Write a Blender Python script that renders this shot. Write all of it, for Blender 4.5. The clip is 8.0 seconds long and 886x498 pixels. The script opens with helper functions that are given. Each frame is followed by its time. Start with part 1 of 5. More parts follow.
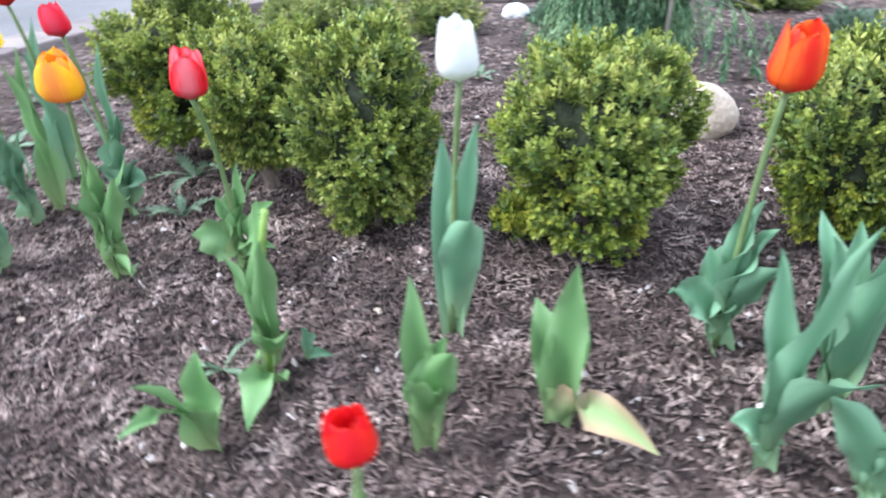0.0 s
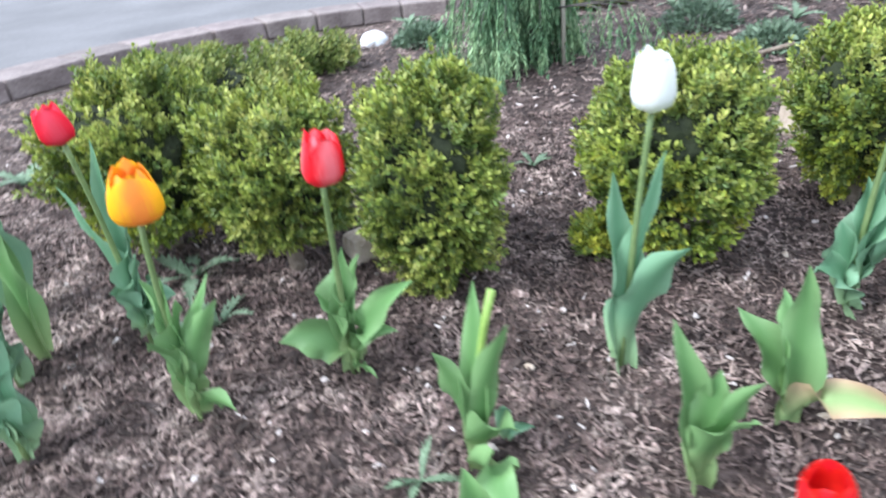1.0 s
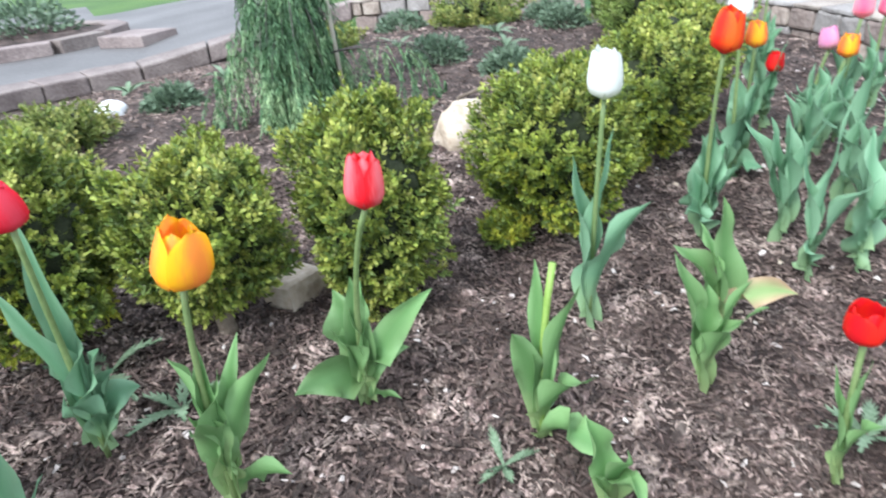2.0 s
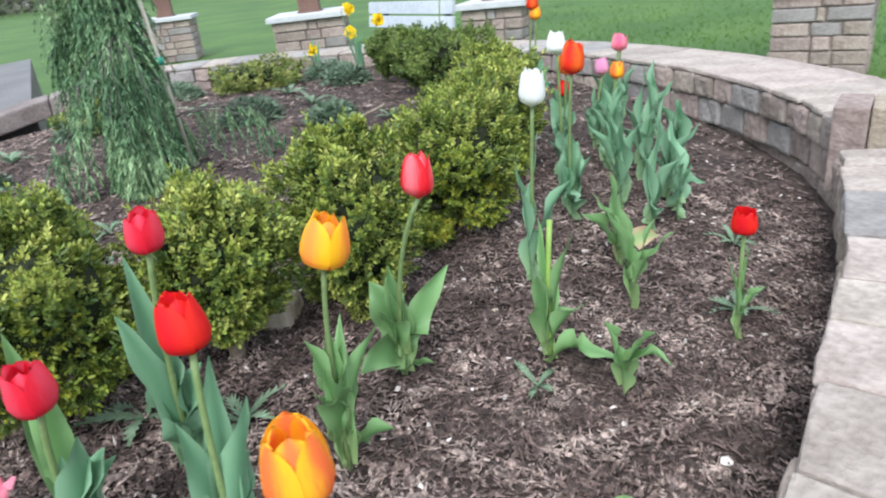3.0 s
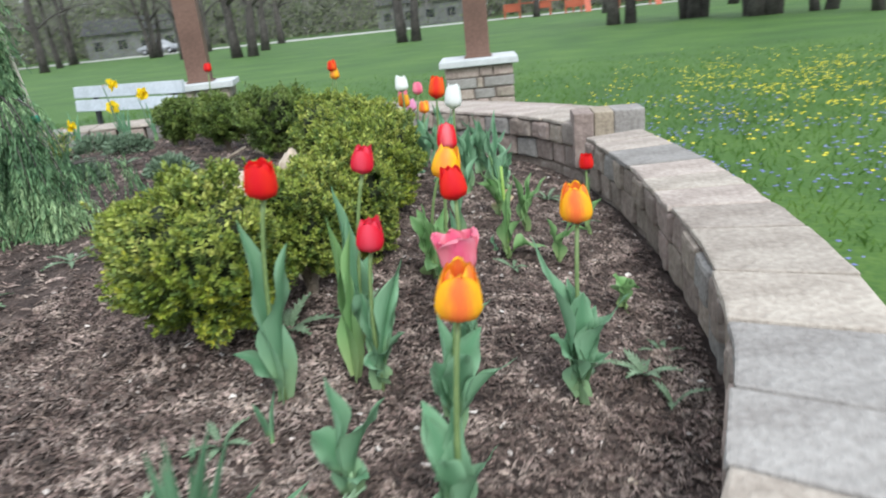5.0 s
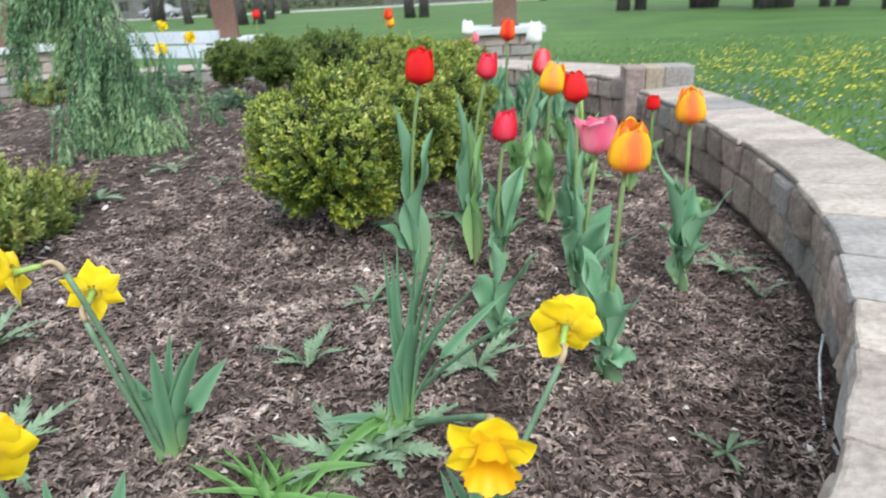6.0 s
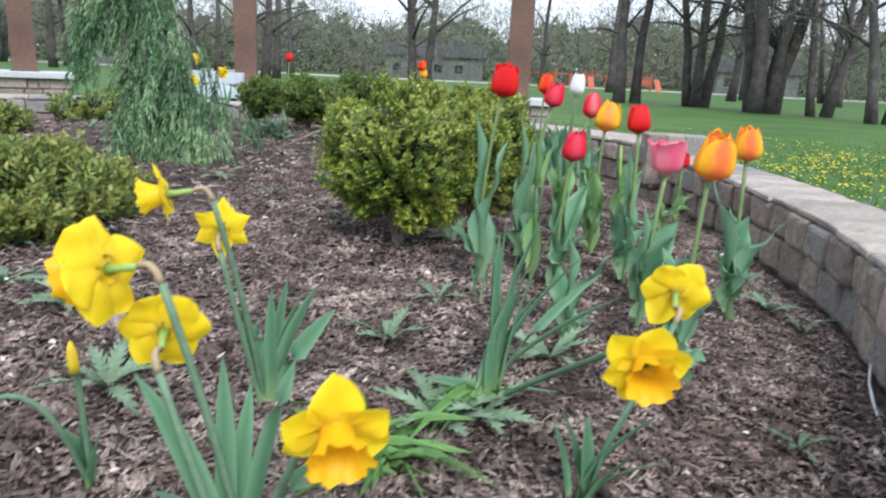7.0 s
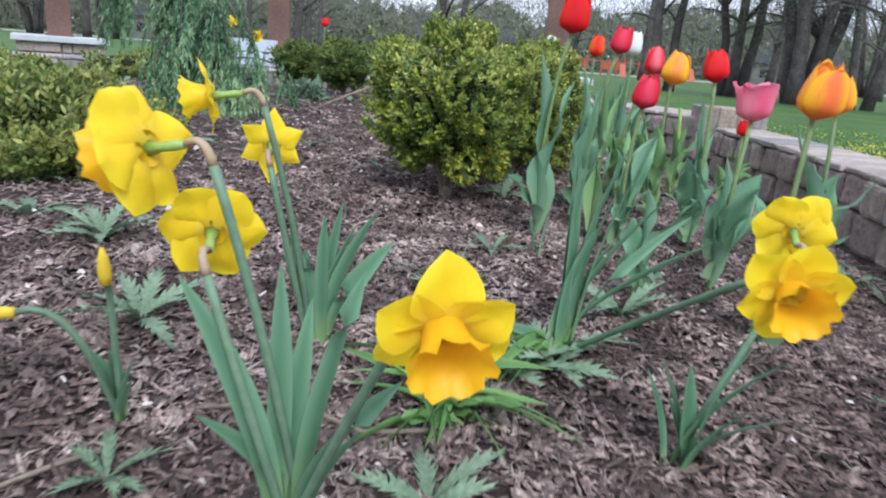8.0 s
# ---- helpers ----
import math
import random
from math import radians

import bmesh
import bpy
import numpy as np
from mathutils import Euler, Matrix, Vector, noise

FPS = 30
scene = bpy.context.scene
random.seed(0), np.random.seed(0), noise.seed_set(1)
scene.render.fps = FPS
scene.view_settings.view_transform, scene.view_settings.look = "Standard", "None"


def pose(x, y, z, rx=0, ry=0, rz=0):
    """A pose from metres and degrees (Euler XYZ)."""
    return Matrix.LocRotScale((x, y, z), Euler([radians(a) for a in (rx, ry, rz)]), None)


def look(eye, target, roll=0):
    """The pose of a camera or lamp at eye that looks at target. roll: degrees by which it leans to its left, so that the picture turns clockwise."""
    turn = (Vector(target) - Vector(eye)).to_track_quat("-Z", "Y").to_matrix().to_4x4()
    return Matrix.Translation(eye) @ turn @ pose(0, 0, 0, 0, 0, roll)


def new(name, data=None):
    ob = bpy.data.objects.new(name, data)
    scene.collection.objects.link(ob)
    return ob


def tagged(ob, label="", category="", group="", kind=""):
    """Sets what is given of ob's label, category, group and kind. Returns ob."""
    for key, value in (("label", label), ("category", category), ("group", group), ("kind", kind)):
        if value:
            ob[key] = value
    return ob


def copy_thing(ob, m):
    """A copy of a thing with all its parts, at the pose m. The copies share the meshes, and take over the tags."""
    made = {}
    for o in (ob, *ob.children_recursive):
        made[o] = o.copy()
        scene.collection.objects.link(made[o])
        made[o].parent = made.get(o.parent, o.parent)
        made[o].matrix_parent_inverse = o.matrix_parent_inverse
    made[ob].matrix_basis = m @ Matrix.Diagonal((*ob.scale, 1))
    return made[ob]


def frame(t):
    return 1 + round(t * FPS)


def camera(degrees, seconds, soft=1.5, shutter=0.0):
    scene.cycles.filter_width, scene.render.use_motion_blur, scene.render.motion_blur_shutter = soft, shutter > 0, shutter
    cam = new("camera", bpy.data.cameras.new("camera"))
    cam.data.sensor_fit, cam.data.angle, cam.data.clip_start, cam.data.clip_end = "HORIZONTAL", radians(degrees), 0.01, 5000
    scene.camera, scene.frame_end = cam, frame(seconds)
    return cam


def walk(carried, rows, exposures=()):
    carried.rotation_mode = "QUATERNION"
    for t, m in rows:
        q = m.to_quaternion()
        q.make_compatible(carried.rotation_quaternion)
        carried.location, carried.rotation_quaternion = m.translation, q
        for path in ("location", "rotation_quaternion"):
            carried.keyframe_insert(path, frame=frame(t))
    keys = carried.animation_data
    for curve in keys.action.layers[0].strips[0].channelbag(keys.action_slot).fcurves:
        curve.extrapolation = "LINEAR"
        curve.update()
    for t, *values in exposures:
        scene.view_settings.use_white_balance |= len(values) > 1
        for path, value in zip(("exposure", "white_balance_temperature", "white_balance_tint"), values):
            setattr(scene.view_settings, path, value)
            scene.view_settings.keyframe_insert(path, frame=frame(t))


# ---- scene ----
cam = camera(66.6, 8.0, soft=2.0, shutter=0.55)
PATH = [
    (0, (1.69, 3.968, 0.641), (0.077, 3.289, -0.326), -1.3),
    (0.5, (1.737, 3.686, 0.668), (0.032, 3.348, -0.321), -2.7),
    (1, (1.712, 3.448, 0.682), (-0.046, 3.359, -0.267), -5.5),
    (1.5, (1.678, 3.245, 0.71), (-0.119, 3.468, -0.139), -5.8),
    (2, (1.684, 3.009, 0.686), (0.076, 3.803, -0.201), -5.9),
    (2.1, (1.685, 3.008, 0.691), (0.095, 3.809, -0.22), -6.0),
    (2.2, (1.675, 2.914, 0.672), (0.148, 3.863, -0.205), -5.1),
    (3.3, (1.594, 2.423, 0.716), (0.512, 3.897, -0.094), -7.2),
    (3.5, (1.582, 2.302, 0.709), (0.585, 3.819, -0.13), -7.1),
    (3.8, (1.54, 2.144, 0.707), (0.595, 3.717, -0.088), -4.8),
    (4, (1.482, 2.069, 0.713), (0.562, 3.68, -0.034), -4.9),
    (4.2, (1.42, 1.99, 0.707), (0.623, 3.665, -0.041), -5.5),
    (5.3, (1.092, 1.468, 0.686), (0.85, 3.349, 0.051), -5.9),
    (5.5, (1.035, 1.418, 0.664), (0.75, 3.264, -0.051), -5.4),
    (5.8, (0.972, 1.377, 0.611), (0.658, 3.208, -0.129), -3.6),
    (6, (0.938, 1.355, 0.591), (0.661, 3.205, -0.114), -2.9),
    (6.2, (0.9, 1.33, 0.563), (0.71, 3.213, -0.081), -1.9),
    (6.5, (0.846, 1.282, 0.531), (0.632, 3.186, -0.043), 0.8),
    (7, (0.778, 1.24, 0.476), (0.549, 3.161, -0.028), 2.8),
    (7.5, (0.729, 1.239, 0.414), (0.466, 3.133, -0.171), 3.5),
    (8, (0.712, 1.315, 0.379), (0.421, 3.215, -0.172), 4.3),
]
walk(cam, [(t, look(e, g, r)) for t, e, g, r in PATH], exposures=((0, 1.7, 5550, 13), (1.5, 1.58, 5750, 9), (2.2, 1.46, 5850, 8), (3.5, 0.96, 5950, 9), (4.2, 0.88, 6000, 5), (5.5, 1.0, 6100, 6), (6.0, 1.06, 6050, 6), (7.0, 0.92, 5900, 9), (8, 0.8, 5650, 14)))

# ---- sky and light: bright overcast spring day ----
world = bpy.data.worlds.new("sky_world")
scene.world = world
world.use_nodes = True
wn, wl = world.node_tree.nodes, world.node_tree.links
sky = wn.new("ShaderNodeTexSky")
sky.sky_type, sky.sun_disc = "NISHITA", False
sky.sun_elevation, sky.sun_rotation = radians(52), radians(150)
sky.air_density, sky.dust_density, sky.ozone_density = 1.2, 4.0, 1.0
veil = wn.new("ShaderNodeMixRGB")
veil.inputs[0].default_value = 0.8
veil.inputs[2].default_value = (8.6, 8.9, 9.4, 1)
wl.new(sky.outputs[0], veil.inputs[1])
bg = wn["Background"]
bg.inputs[1].default_value = 0.097
wl.new(veil.outputs[0], bg.inputs[0])

sun = new("sun", bpy.data.lights.new("sun", "SUN"))
sun.data.energy, sun.data.angle, sun.data.color = 1.5, radians(22), (1.0, 0.97, 0.92)
sun.matrix_basis = look((3, -4, 8), (0, 3, 0))


# ---- materials ----
def material(name, cols, scale=8.0, rough=0.6, bump=0.2, bscale=60.0, island=0.0, obj=0.0, thin=0.0,
             coord="Object", metal=0.0, spec=0.4, hue=0.0):
    """Two scales of noise choose among cols; island and obj vary value piece by piece; thin lets light through."""
    m = bpy.data.materials.new(name)
    m.use_nodes = True
    n, l = m.node_tree.nodes, m.node_tree.links
    b = n["Principled BSDF"]
    b.inputs["Roughness"].default_value = rough
    b.inputs["Metallic"].default_value = metal
    b.inputs["Specular IOR Level"].default_value = spec
    tc = n.new("ShaderNodeTexCoord")
    big, fine = n.new("ShaderNodeTexNoise"), n.new("ShaderNodeTexNoise")
    big.inputs["Scale"].default_value, big.inputs["Detail"].default_value = scale, 5
    fine.inputs["Scale"].default_value, fine.inputs["Detail"].default_value = bscale, 3
    for x in (big, fine):
        l.new(tc.outputs[coord], x.inputs["Vector"])
    mixv = n.new("ShaderNodeMath")
    mixv.operation = "MULTIPLY_ADD"
    mixv.inputs[1].default_value = 0.45
    l.new(fine.outputs["Fac"], mixv.inputs[0])
    half = n.new("ShaderNodeMath")
    half.operation = "MULTIPLY"
    half.inputs[1].default_value = 0.55
    l.new(big.outputs["Fac"], half.inputs[0])
    l.new(half.outputs[0], mixv.inputs[2])
    ramp = n.new("ShaderNodeValToRGB")
    els = ramp.color_ramp.elements
    while len(els) < len(cols):
        els.new(0.5)
    for i, c in enumerate(cols):
        els[i].position = 0.36 + 0.28 * i / max(1, len(cols) - 1)
        els[i].color = (*c, 1)
    l.new(mixv.outputs[0], ramp.inputs[0])
    out = ramp.outputs[0]
    for amount, node, sock in ((island, "ShaderNodeNewGeometry", "Random Per Island"), (obj, "ShaderNodeObjectInfo", "Random")):
        if amount:
            src = n.new(node)
            mr = n.new("ShaderNodeMapRange")
            mr.inputs[3].default_value, mr.inputs[4].default_value = 1 - amount, 1 + amount
            l.new(src.outputs[sock], mr.inputs[0])
            hs = n.new("ShaderNodeHueSaturation")
            l.new(out, hs.inputs["Color"])
            l.new(mr.outputs[0], hs.inputs["Value"])
            if hue:
                hr = n.new("ShaderNodeMapRange")
                hr.inputs[3].default_value, hr.inputs[4].default_value = 0.5 - hue, 0.5 + hue
                mul = n.new("ShaderNodeMath")
                mul.operation = "FRACT"
                scl = n.new("ShaderNodeMath")
                scl.operation = "MULTIPLY"
                scl.inputs[1].default_value = 7.31
                l.new(src.outputs[sock], scl.inputs[0])
                l.new(scl.outputs[0], mul.inputs[0])
                l.new(mul.outputs[0], hr.inputs[0])
                l.new(hr.outputs[0], hs.inputs["Hue"])
            out = hs.outputs[0]
    l.new(out, b.inputs["Base Color"])
    if bump:
        bp = n.new("ShaderNodeBump")
        bp.inputs["Strength"].default_value, bp.inputs["Distance"].default_value = bump, 0.01
        l.new(fine.outputs["Fac"], bp.inputs["Height"])
        l.new(bp.outputs[0], b.inputs["Normal"])
    if thin:
        tr = n.new("ShaderNodeBsdfTranslucent")
        l.new(out, tr.inputs[0])
        mx = n.new("ShaderNodeMixShader")
        mx.inputs[0].default_value = thin
        l.new(b.outputs[0], mx.inputs[1])
        l.new(tr.outputs[0], mx.inputs[2])
        l.new(mx.outputs[0], n["Material Output"].inputs[0])
    return m


def petal_material(name, mid, edge, foot, thin=0.35, rough=0.45, spread=0.75, obj=0.0, veins=(6, 0.7)):
    """A petal coloured across its width (middle to rim) and from its foot, with fine lengthwise veins."""
    m = bpy.data.materials.new(name)
    m.use_nodes = True
    n, l = m.node_tree.nodes, m.node_tree.links
    b = n["Principled BSDF"]
    b.inputs["Roughness"].default_value = rough
    b.inputs["Specular IOR Level"].default_value = 0.3
    uv = n.new("ShaderNodeUVMap")
    sep = n.new("ShaderNodeSeparateXYZ")
    l.new(uv.outputs[0], sep.inputs[0])
    ns = n.new("ShaderNodeTexNoise")
    ns.inputs["Scale"].default_value = 5
    mp = n.new("ShaderNodeMapping")
    mp.inputs["Scale"].default_value = (*veins, 1)
    l.new(uv.outputs[0], mp.inputs[0])
    l.new(mp.outputs[0], ns.inputs[0])
    off = n.new("ShaderNodeMath")
    off.operation = "SUBTRACT"
    off.inputs[1].default_value = 0.5
    l.new(sep.outputs[0], off.inputs[0])
    ab = n.new("ShaderNodeMath")
    ab.operation = "ABSOLUTE"
    l.new(off.outputs[0], ab.inputs[0])
    add = n.new("ShaderNodeMath")
    add.operation = "MULTIPLY_ADD"
    add.inputs[1].default_value = 2.0
    l.new(ab.outputs[0], add.inputs[0])
    nz = n.new("ShaderNodeMath")
    nz.operation = "MULTIPLY_ADD"
    nz.inputs[1].default_value, nz.inputs[2].default_value = 0.7, -0.35
    l.new(ns.outputs["Fac"], nz.inputs[0])
    l.new(nz.outputs[0], add.inputs[2])
    r1 = n.new("ShaderNodeMapRange")
    r1.inputs[1].default_value, r1.inputs[2].default_value = 0.15, spread
    l.new(add.outputs[0], r1.inputs[0])
    c1 = n.new("ShaderNodeMixRGB")
    c1.inputs[1].default_value, c1.inputs[2].default_value = (*mid, 1), (*edge, 1)
    l.new(r1.outputs[0], c1.inputs[0])
    r2 = n.new("ShaderNodeMapRange")
    r2.inputs[1].default_value, r2.inputs[2].default_value = 0.0, 0.3
    r2.inputs[3].default_value, r2.inputs[4].default_value = 1, 0
    l.new(sep.outputs[1], r2.inputs[0])
    c2 = n.new("ShaderNodeMixRGB")
    c2.inputs[2].default_value = (*foot, 1)
    l.new(r2.outputs[0], c2.inputs[0])
    l.new(c1.outputs[0], c2.inputs[1])
    tone = c2.outputs[0]
    if obj:
        src = n.new("ShaderNodeObjectInfo")
        mr = n.new("ShaderNodeMapRange")
        mr.inputs[3].default_value, mr.inputs[4].default_value = 1 - obj, 1 + obj
        l.new(src.outputs["Random"], mr.inputs[0])
        hs = n.new("ShaderNodeHueSaturation")
        l.new(tone, hs.inputs["Color"])
        l.new(mr.outputs[0], hs.inputs["Value"])
        tone = hs.outputs[0]
    l.new(tone, b.inputs["Base Color"])
    bp = n.new("ShaderNodeBump")
    bp.inputs["Strength"].default_value, bp.inputs["Distance"].default_value = 0.25, 0.002
    l.new(ns.outputs["Fac"], bp.inputs["Height"])
    l.new(bp.outputs[0], b.inputs["Normal"])
    tr = n.new("ShaderNodeBsdfTranslucent")
    l.new(tone, tr.inputs[0])
    mx = n.new("ShaderNodeMixShader")
    mx.inputs[0].default_value = thin
    l.new(b.outputs[0], mx.inputs[1])
    l.new(tr.outputs[0], mx.inputs[2])
    l.new(mx.outputs[0], n["Material Output"].inputs[0])
    return m


M_SOIL = material("mulch_soil", [(0.017, 0.011, 0.009), (0.048, 0.032, 0.027), (0.125, 0.092, 0.079)], 9, 0.9, 1.0, 90)
M_CHIP = material("bark_shreds", [(0.044, 0.0305, 0.0255), (0.114, 0.081, 0.069), (0.37, 0.292, 0.252)], 12, 0.85, 0.5, 150, island=0.7, hue=0.01)
M_DRY = material("dry_bark", [(0.1, 0.074, 0.064), (0.21, 0.165, 0.145), (0.38, 0.32, 0.285)], 12, 0.9, 0.4, 150, island=0.4)
M_LITTER = material("pale_litter", [(0.4, 0.35, 0.32), (0.55, 0.49, 0.45), (0.66, 0.62, 0.58)], 12, 0.85, 0.3, 120, island=0.25)
M_GRASS = material("lawn_grass", [(0.028, 0.074, 0.008), (0.046, 0.108, 0.012), (0.078, 0.146, 0.02)], 0.6, 0.8, 0.6, 30)
M_BLADE = material("grass_blades", [(0.04, 0.102, 0.01), (0.066, 0.146, 0.016), (0.108, 0.19, 0.027)], 1.5, 0.7, 0, 30, island=0.15, thin=0.3)
M_STONE = material("wall_stone", [(0.192, 0.152, 0.128), (0.288, 0.232, 0.2), (0.376, 0.32, 0.28)], 6, 0.85, 0.7, 55, obj=0.24, hue=0.016)
M_CAP = material("cap_stone", [(0.225, 0.187, 0.16), (0.31, 0.265, 0.23), (0.4, 0.35, 0.305)], 7, 0.85, 0.6, 70, obj=0.13, hue=0.014)
M_GREY = material("blue_grey_stone", [(0.19, 0.172, 0.16), (0.255, 0.237, 0.223), (0.325, 0.305, 0.288)], 7, 0.85, 0.6, 70, obj=0.15)
M_OCHRE = material("ochre_stone", [(0.22, 0.18, 0.135), (0.3, 0.25, 0.19), (0.38, 0.33, 0.26)], 7, 0.85, 0.6, 70, obj=0.12)
M_EDGE = material("edging_stone", [(0.13, 0.105, 0.098), (0.2, 0.165, 0.152), (0.27, 0.23, 0.21)], 5, 0.85, 0.6, 60, obj=0.2, hue=0.012)
M_CONC = material("concrete", [(0.088, 0.084, 0.083), (0.122, 0.117, 0.115), (0.16, 0.154, 0.152)], 1.2, 0.7, 0.25, 60)
M_SLAB = material("pillar_cap", [(0.42, 0.43, 0.44), (0.52, 0.53, 0.54)], 5, 0.8, 0.3, 50)
M_PATH = material("path_asphalt", [(0.14, 0.14, 0.142), (0.19, 0.19, 0.192), (0.24, 0.24, 0.237)], 2, 0.85, 0.4, 90)
M_POSTW = material("brown_post", [(0.1, 0.055, 0.04), (0.135, 0.075, 0.055), (0.16, 0.095, 0.07)], 3, 0.6, 0.15, 40)
M_BENCH = material("bench_slats", [(0.336, 0.36, 0.384), (0.416, 0.448, 0.48), (0.48, 0.512, 0.544)], 3, 0.5, 0.15, 40)
M_DARK = material("dark_metal", [(0.02, 0.02, 0.022), (0.035, 0.035, 0.037)], 5, 0.5, 0.1, 40)
M_STEM = material("flower_stem", [(0.14, 0.21, 0.075), (0.21, 0.29, 0.115)], 20, 0.5, 0.1, 120, obj=0.15, thin=0.1)
M_WEED = material("weed_leaf", [(0.1, 0.165, 0.095), (0.165, 0.245, 0.145), (0.24, 0.33, 0.215)], 25, 0.6, 0.2, 160, obj=0.15, thin=0.2)
M_SPATHE = material("dry_neck", [(0.3, 0.22, 0.13), (0.4, 0.31, 0.19)], 30, 0.6, 0.1, 120)
M_BOX = material("boxwood_leaf", [(0.145, 0.2, 0.035), (0.275, 0.33, 0.06), (0.52, 0.53, 0.15)], 7, 0.5, 0, 40, island=0.4, thin=0.25, hue=0.012)
M_BOXD = material("old_boxwood_leaf", [(0.065, 0.11, 0.026), (0.135, 0.195, 0.044), (0.25, 0.31, 0.08)], 7, 0.45, 0, 40, island=0.4, thin=0.2, hue=0.012)
M_BOXY = material("golden_boxwood_leaf", [(0.14, 0.215, 0.03), (0.27, 0.325, 0.04), (0.54, 0.51, 0.065)], 6, 0.5, 0, 40, island=0.35, thin=0.25, hue=0.012)
M_BOXL = material("loose_shrub_leaf", [(0.13, 0.18, 0.045), (0.23, 0.27, 0.068), (0.4, 0.4, 0.12)], 6, 0.5, 0, 40, island=0.35, thin=0.25, hue=0.012)
# Near-black tone that paints in the shade deep inside the shrubs.
M_CORE_SHADE = material("core_shade", [(0.01, 0.015, 0.005), (0.022, 0.03, 0.01)], 25, 0.9, 0.8, 60)
M_TWIG = material("grey_bark", [(0.16, 0.125, 0.095), (0.28, 0.23, 0.18)], 25, 0.85, 0.7, 90)
M_BARK = material("tree_bark", [(0.036, 0.032, 0.03), (0.066, 0.058, 0.054), (0.105, 0.094, 0.087)], 3, 0.9, 0.8, 14, obj=0.25)
M_CEDAR = material("cedar_spray", [(0.036, 0.085, 0.04), (0.115, 0.22, 0.1), (0.31, 0.43, 0.22)], 5, 0.6, 0, 40, island=0.35, thin=0.15)
# Leaf and twig tones below are paled: distance haze painted into the colour.
M_SPRING_HAZE = material("hazed_spring_leaf", [(0.11, 0.15, 0.06), (0.17, 0.215, 0.09), (0.25, 0.29, 0.14)], 0.4, 0.7, 0, 4, island=0.35, thin=0.3)
M_TWIGS_HAZE = material("hazed_bare_twigs", [(0.11, 0.102, 0.095), (0.18, 0.168, 0.155)], 1, 0.9, 0, 10, island=0.3)
M_WOOD = material("far_wood", [(0.07, 0.082, 0.055), (0.12, 0.135, 0.095), (0.17, 0.185, 0.14)], 0.15, 0.9, 0, 2, island=0.3)
M_ROCK = material("field_stone", [(0.34, 0.27, 0.2), (0.47, 0.39, 0.3), (0.58, 0.51, 0.42)], 12, 0.8, 0.5, 60, obj=0.1)
M_WHITE = material("white_stone", [(0.65, 0.66, 0.66), (0.8, 0.81, 0.82)], 20, 0.7, 0.3, 70)
M_ORANGE = material("orange_plastic", [(0.35, 0.08, 0.04), (0.42, 0.11, 0.06)], 5, 0.5, 0, 30)
M_CAR = material("car_paint", [(0.25, 0.26, 0.28), (0.34, 0.35, 0.37)], 3, 0.3, 0, 30, obj=0.4)
M_GLASS = material("dark_glass", [(0.02, 0.025, 0.03), (0.03, 0.035, 0.04)], 3, 0.1, 0, 30)
M_BUILD = material("far_building", [(0.17, 0.175, 0.175), (0.24, 0.245, 0.245)], 1, 0.8, 0.2, 20, obj=0.2)
M_ROAD = material("far_road", [(0.4, 0.39, 0.38), (0.5, 0.49, 0.48)], 1, 0.85, 0.2, 20)
M_SAGE = material("sage_leaf", [(0.11, 0.17, 0.11), (0.18, 0.25, 0.16)], 25, 0.6, 0.1, 120, island=0.3, thin=0.15)
M_DAND = material("yellow_lawn_flower", [(0.75, 0.6, 0.03), (0.85, 0.72, 0.05)], 9, 0.6, 0, 50, island=0.15)
M_BLUEF = material("blue_lawn_flower", [(0.13, 0.15, 0.36), (0.2, 0.22, 0.45)], 9, 0.6, 0, 50, island=0.2)
M_TIE = material("green_tie", [(0.02, 0.2, 0.13), (0.03, 0.27, 0.18)], 9, 0.5, 0, 50)

PETALS = {
    "red": petal_material("red_petal", (0.72, 0.012, 0.02), (0.8, 0.025, 0.015), (0.5, 0.02, 0.02)),
    "rose": petal_material("rose_red_petal", (0.86, 0.2, 0.23), (0.78, 0.015, 0.03), (0.6, 0.05, 0.05)),
    "crimson": petal_material("crimson_petal", (0.8, 0.075, 0.125), (0.77, 0.02, 0.05), (0.55, 0.03, 0.05)),
    "orange": petal_material("apricot_petal", (0.88, 0.21, 0.055), (0.95, 0.53, 0.02), (0.82, 0.26, 0.06)),
    "yellow": petal_material("golden_petal", (0.9, 0.33, 0.055), (0.92, 0.54, 0.012), (0.88, 0.38, 0.06)),
    "scarlet": petal_material("scarlet_petal", (0.78, 0.03, 0.012), (0.85, 0.14, 0.015), (0.7, 0.03, 0.03)),
    "pink": petal_material("pink_petal", (0.8, 0.14, 0.26), (0.86, 0.3, 0.38), (0.75, 0.3, 0.3)),
    "white": petal_material("white_petal", (0.82, 0.84, 0.8), (0.86, 0.87, 0.85), (0.66, 0.74, 0.5), thin=0.3),
    "mauve": petal_material("mauve_petal", (0.72, 0.3, 0.5), (0.78, 0.4, 0.58), (0.7, 0.5, 0.4)),
}
P_DAFF = petal_material("daffodil_petal", (0.9, 0.66, 0.012), (0.92, 0.72, 0.02), (0.8, 0.62, 0.05), thin=0.35)
P_CUP = petal_material("daffodil_trumpet", (0.92, 0.53, 0.008), (0.93, 0.6, 0.012), (0.9, 0.58, 0.01), thin=0.3)

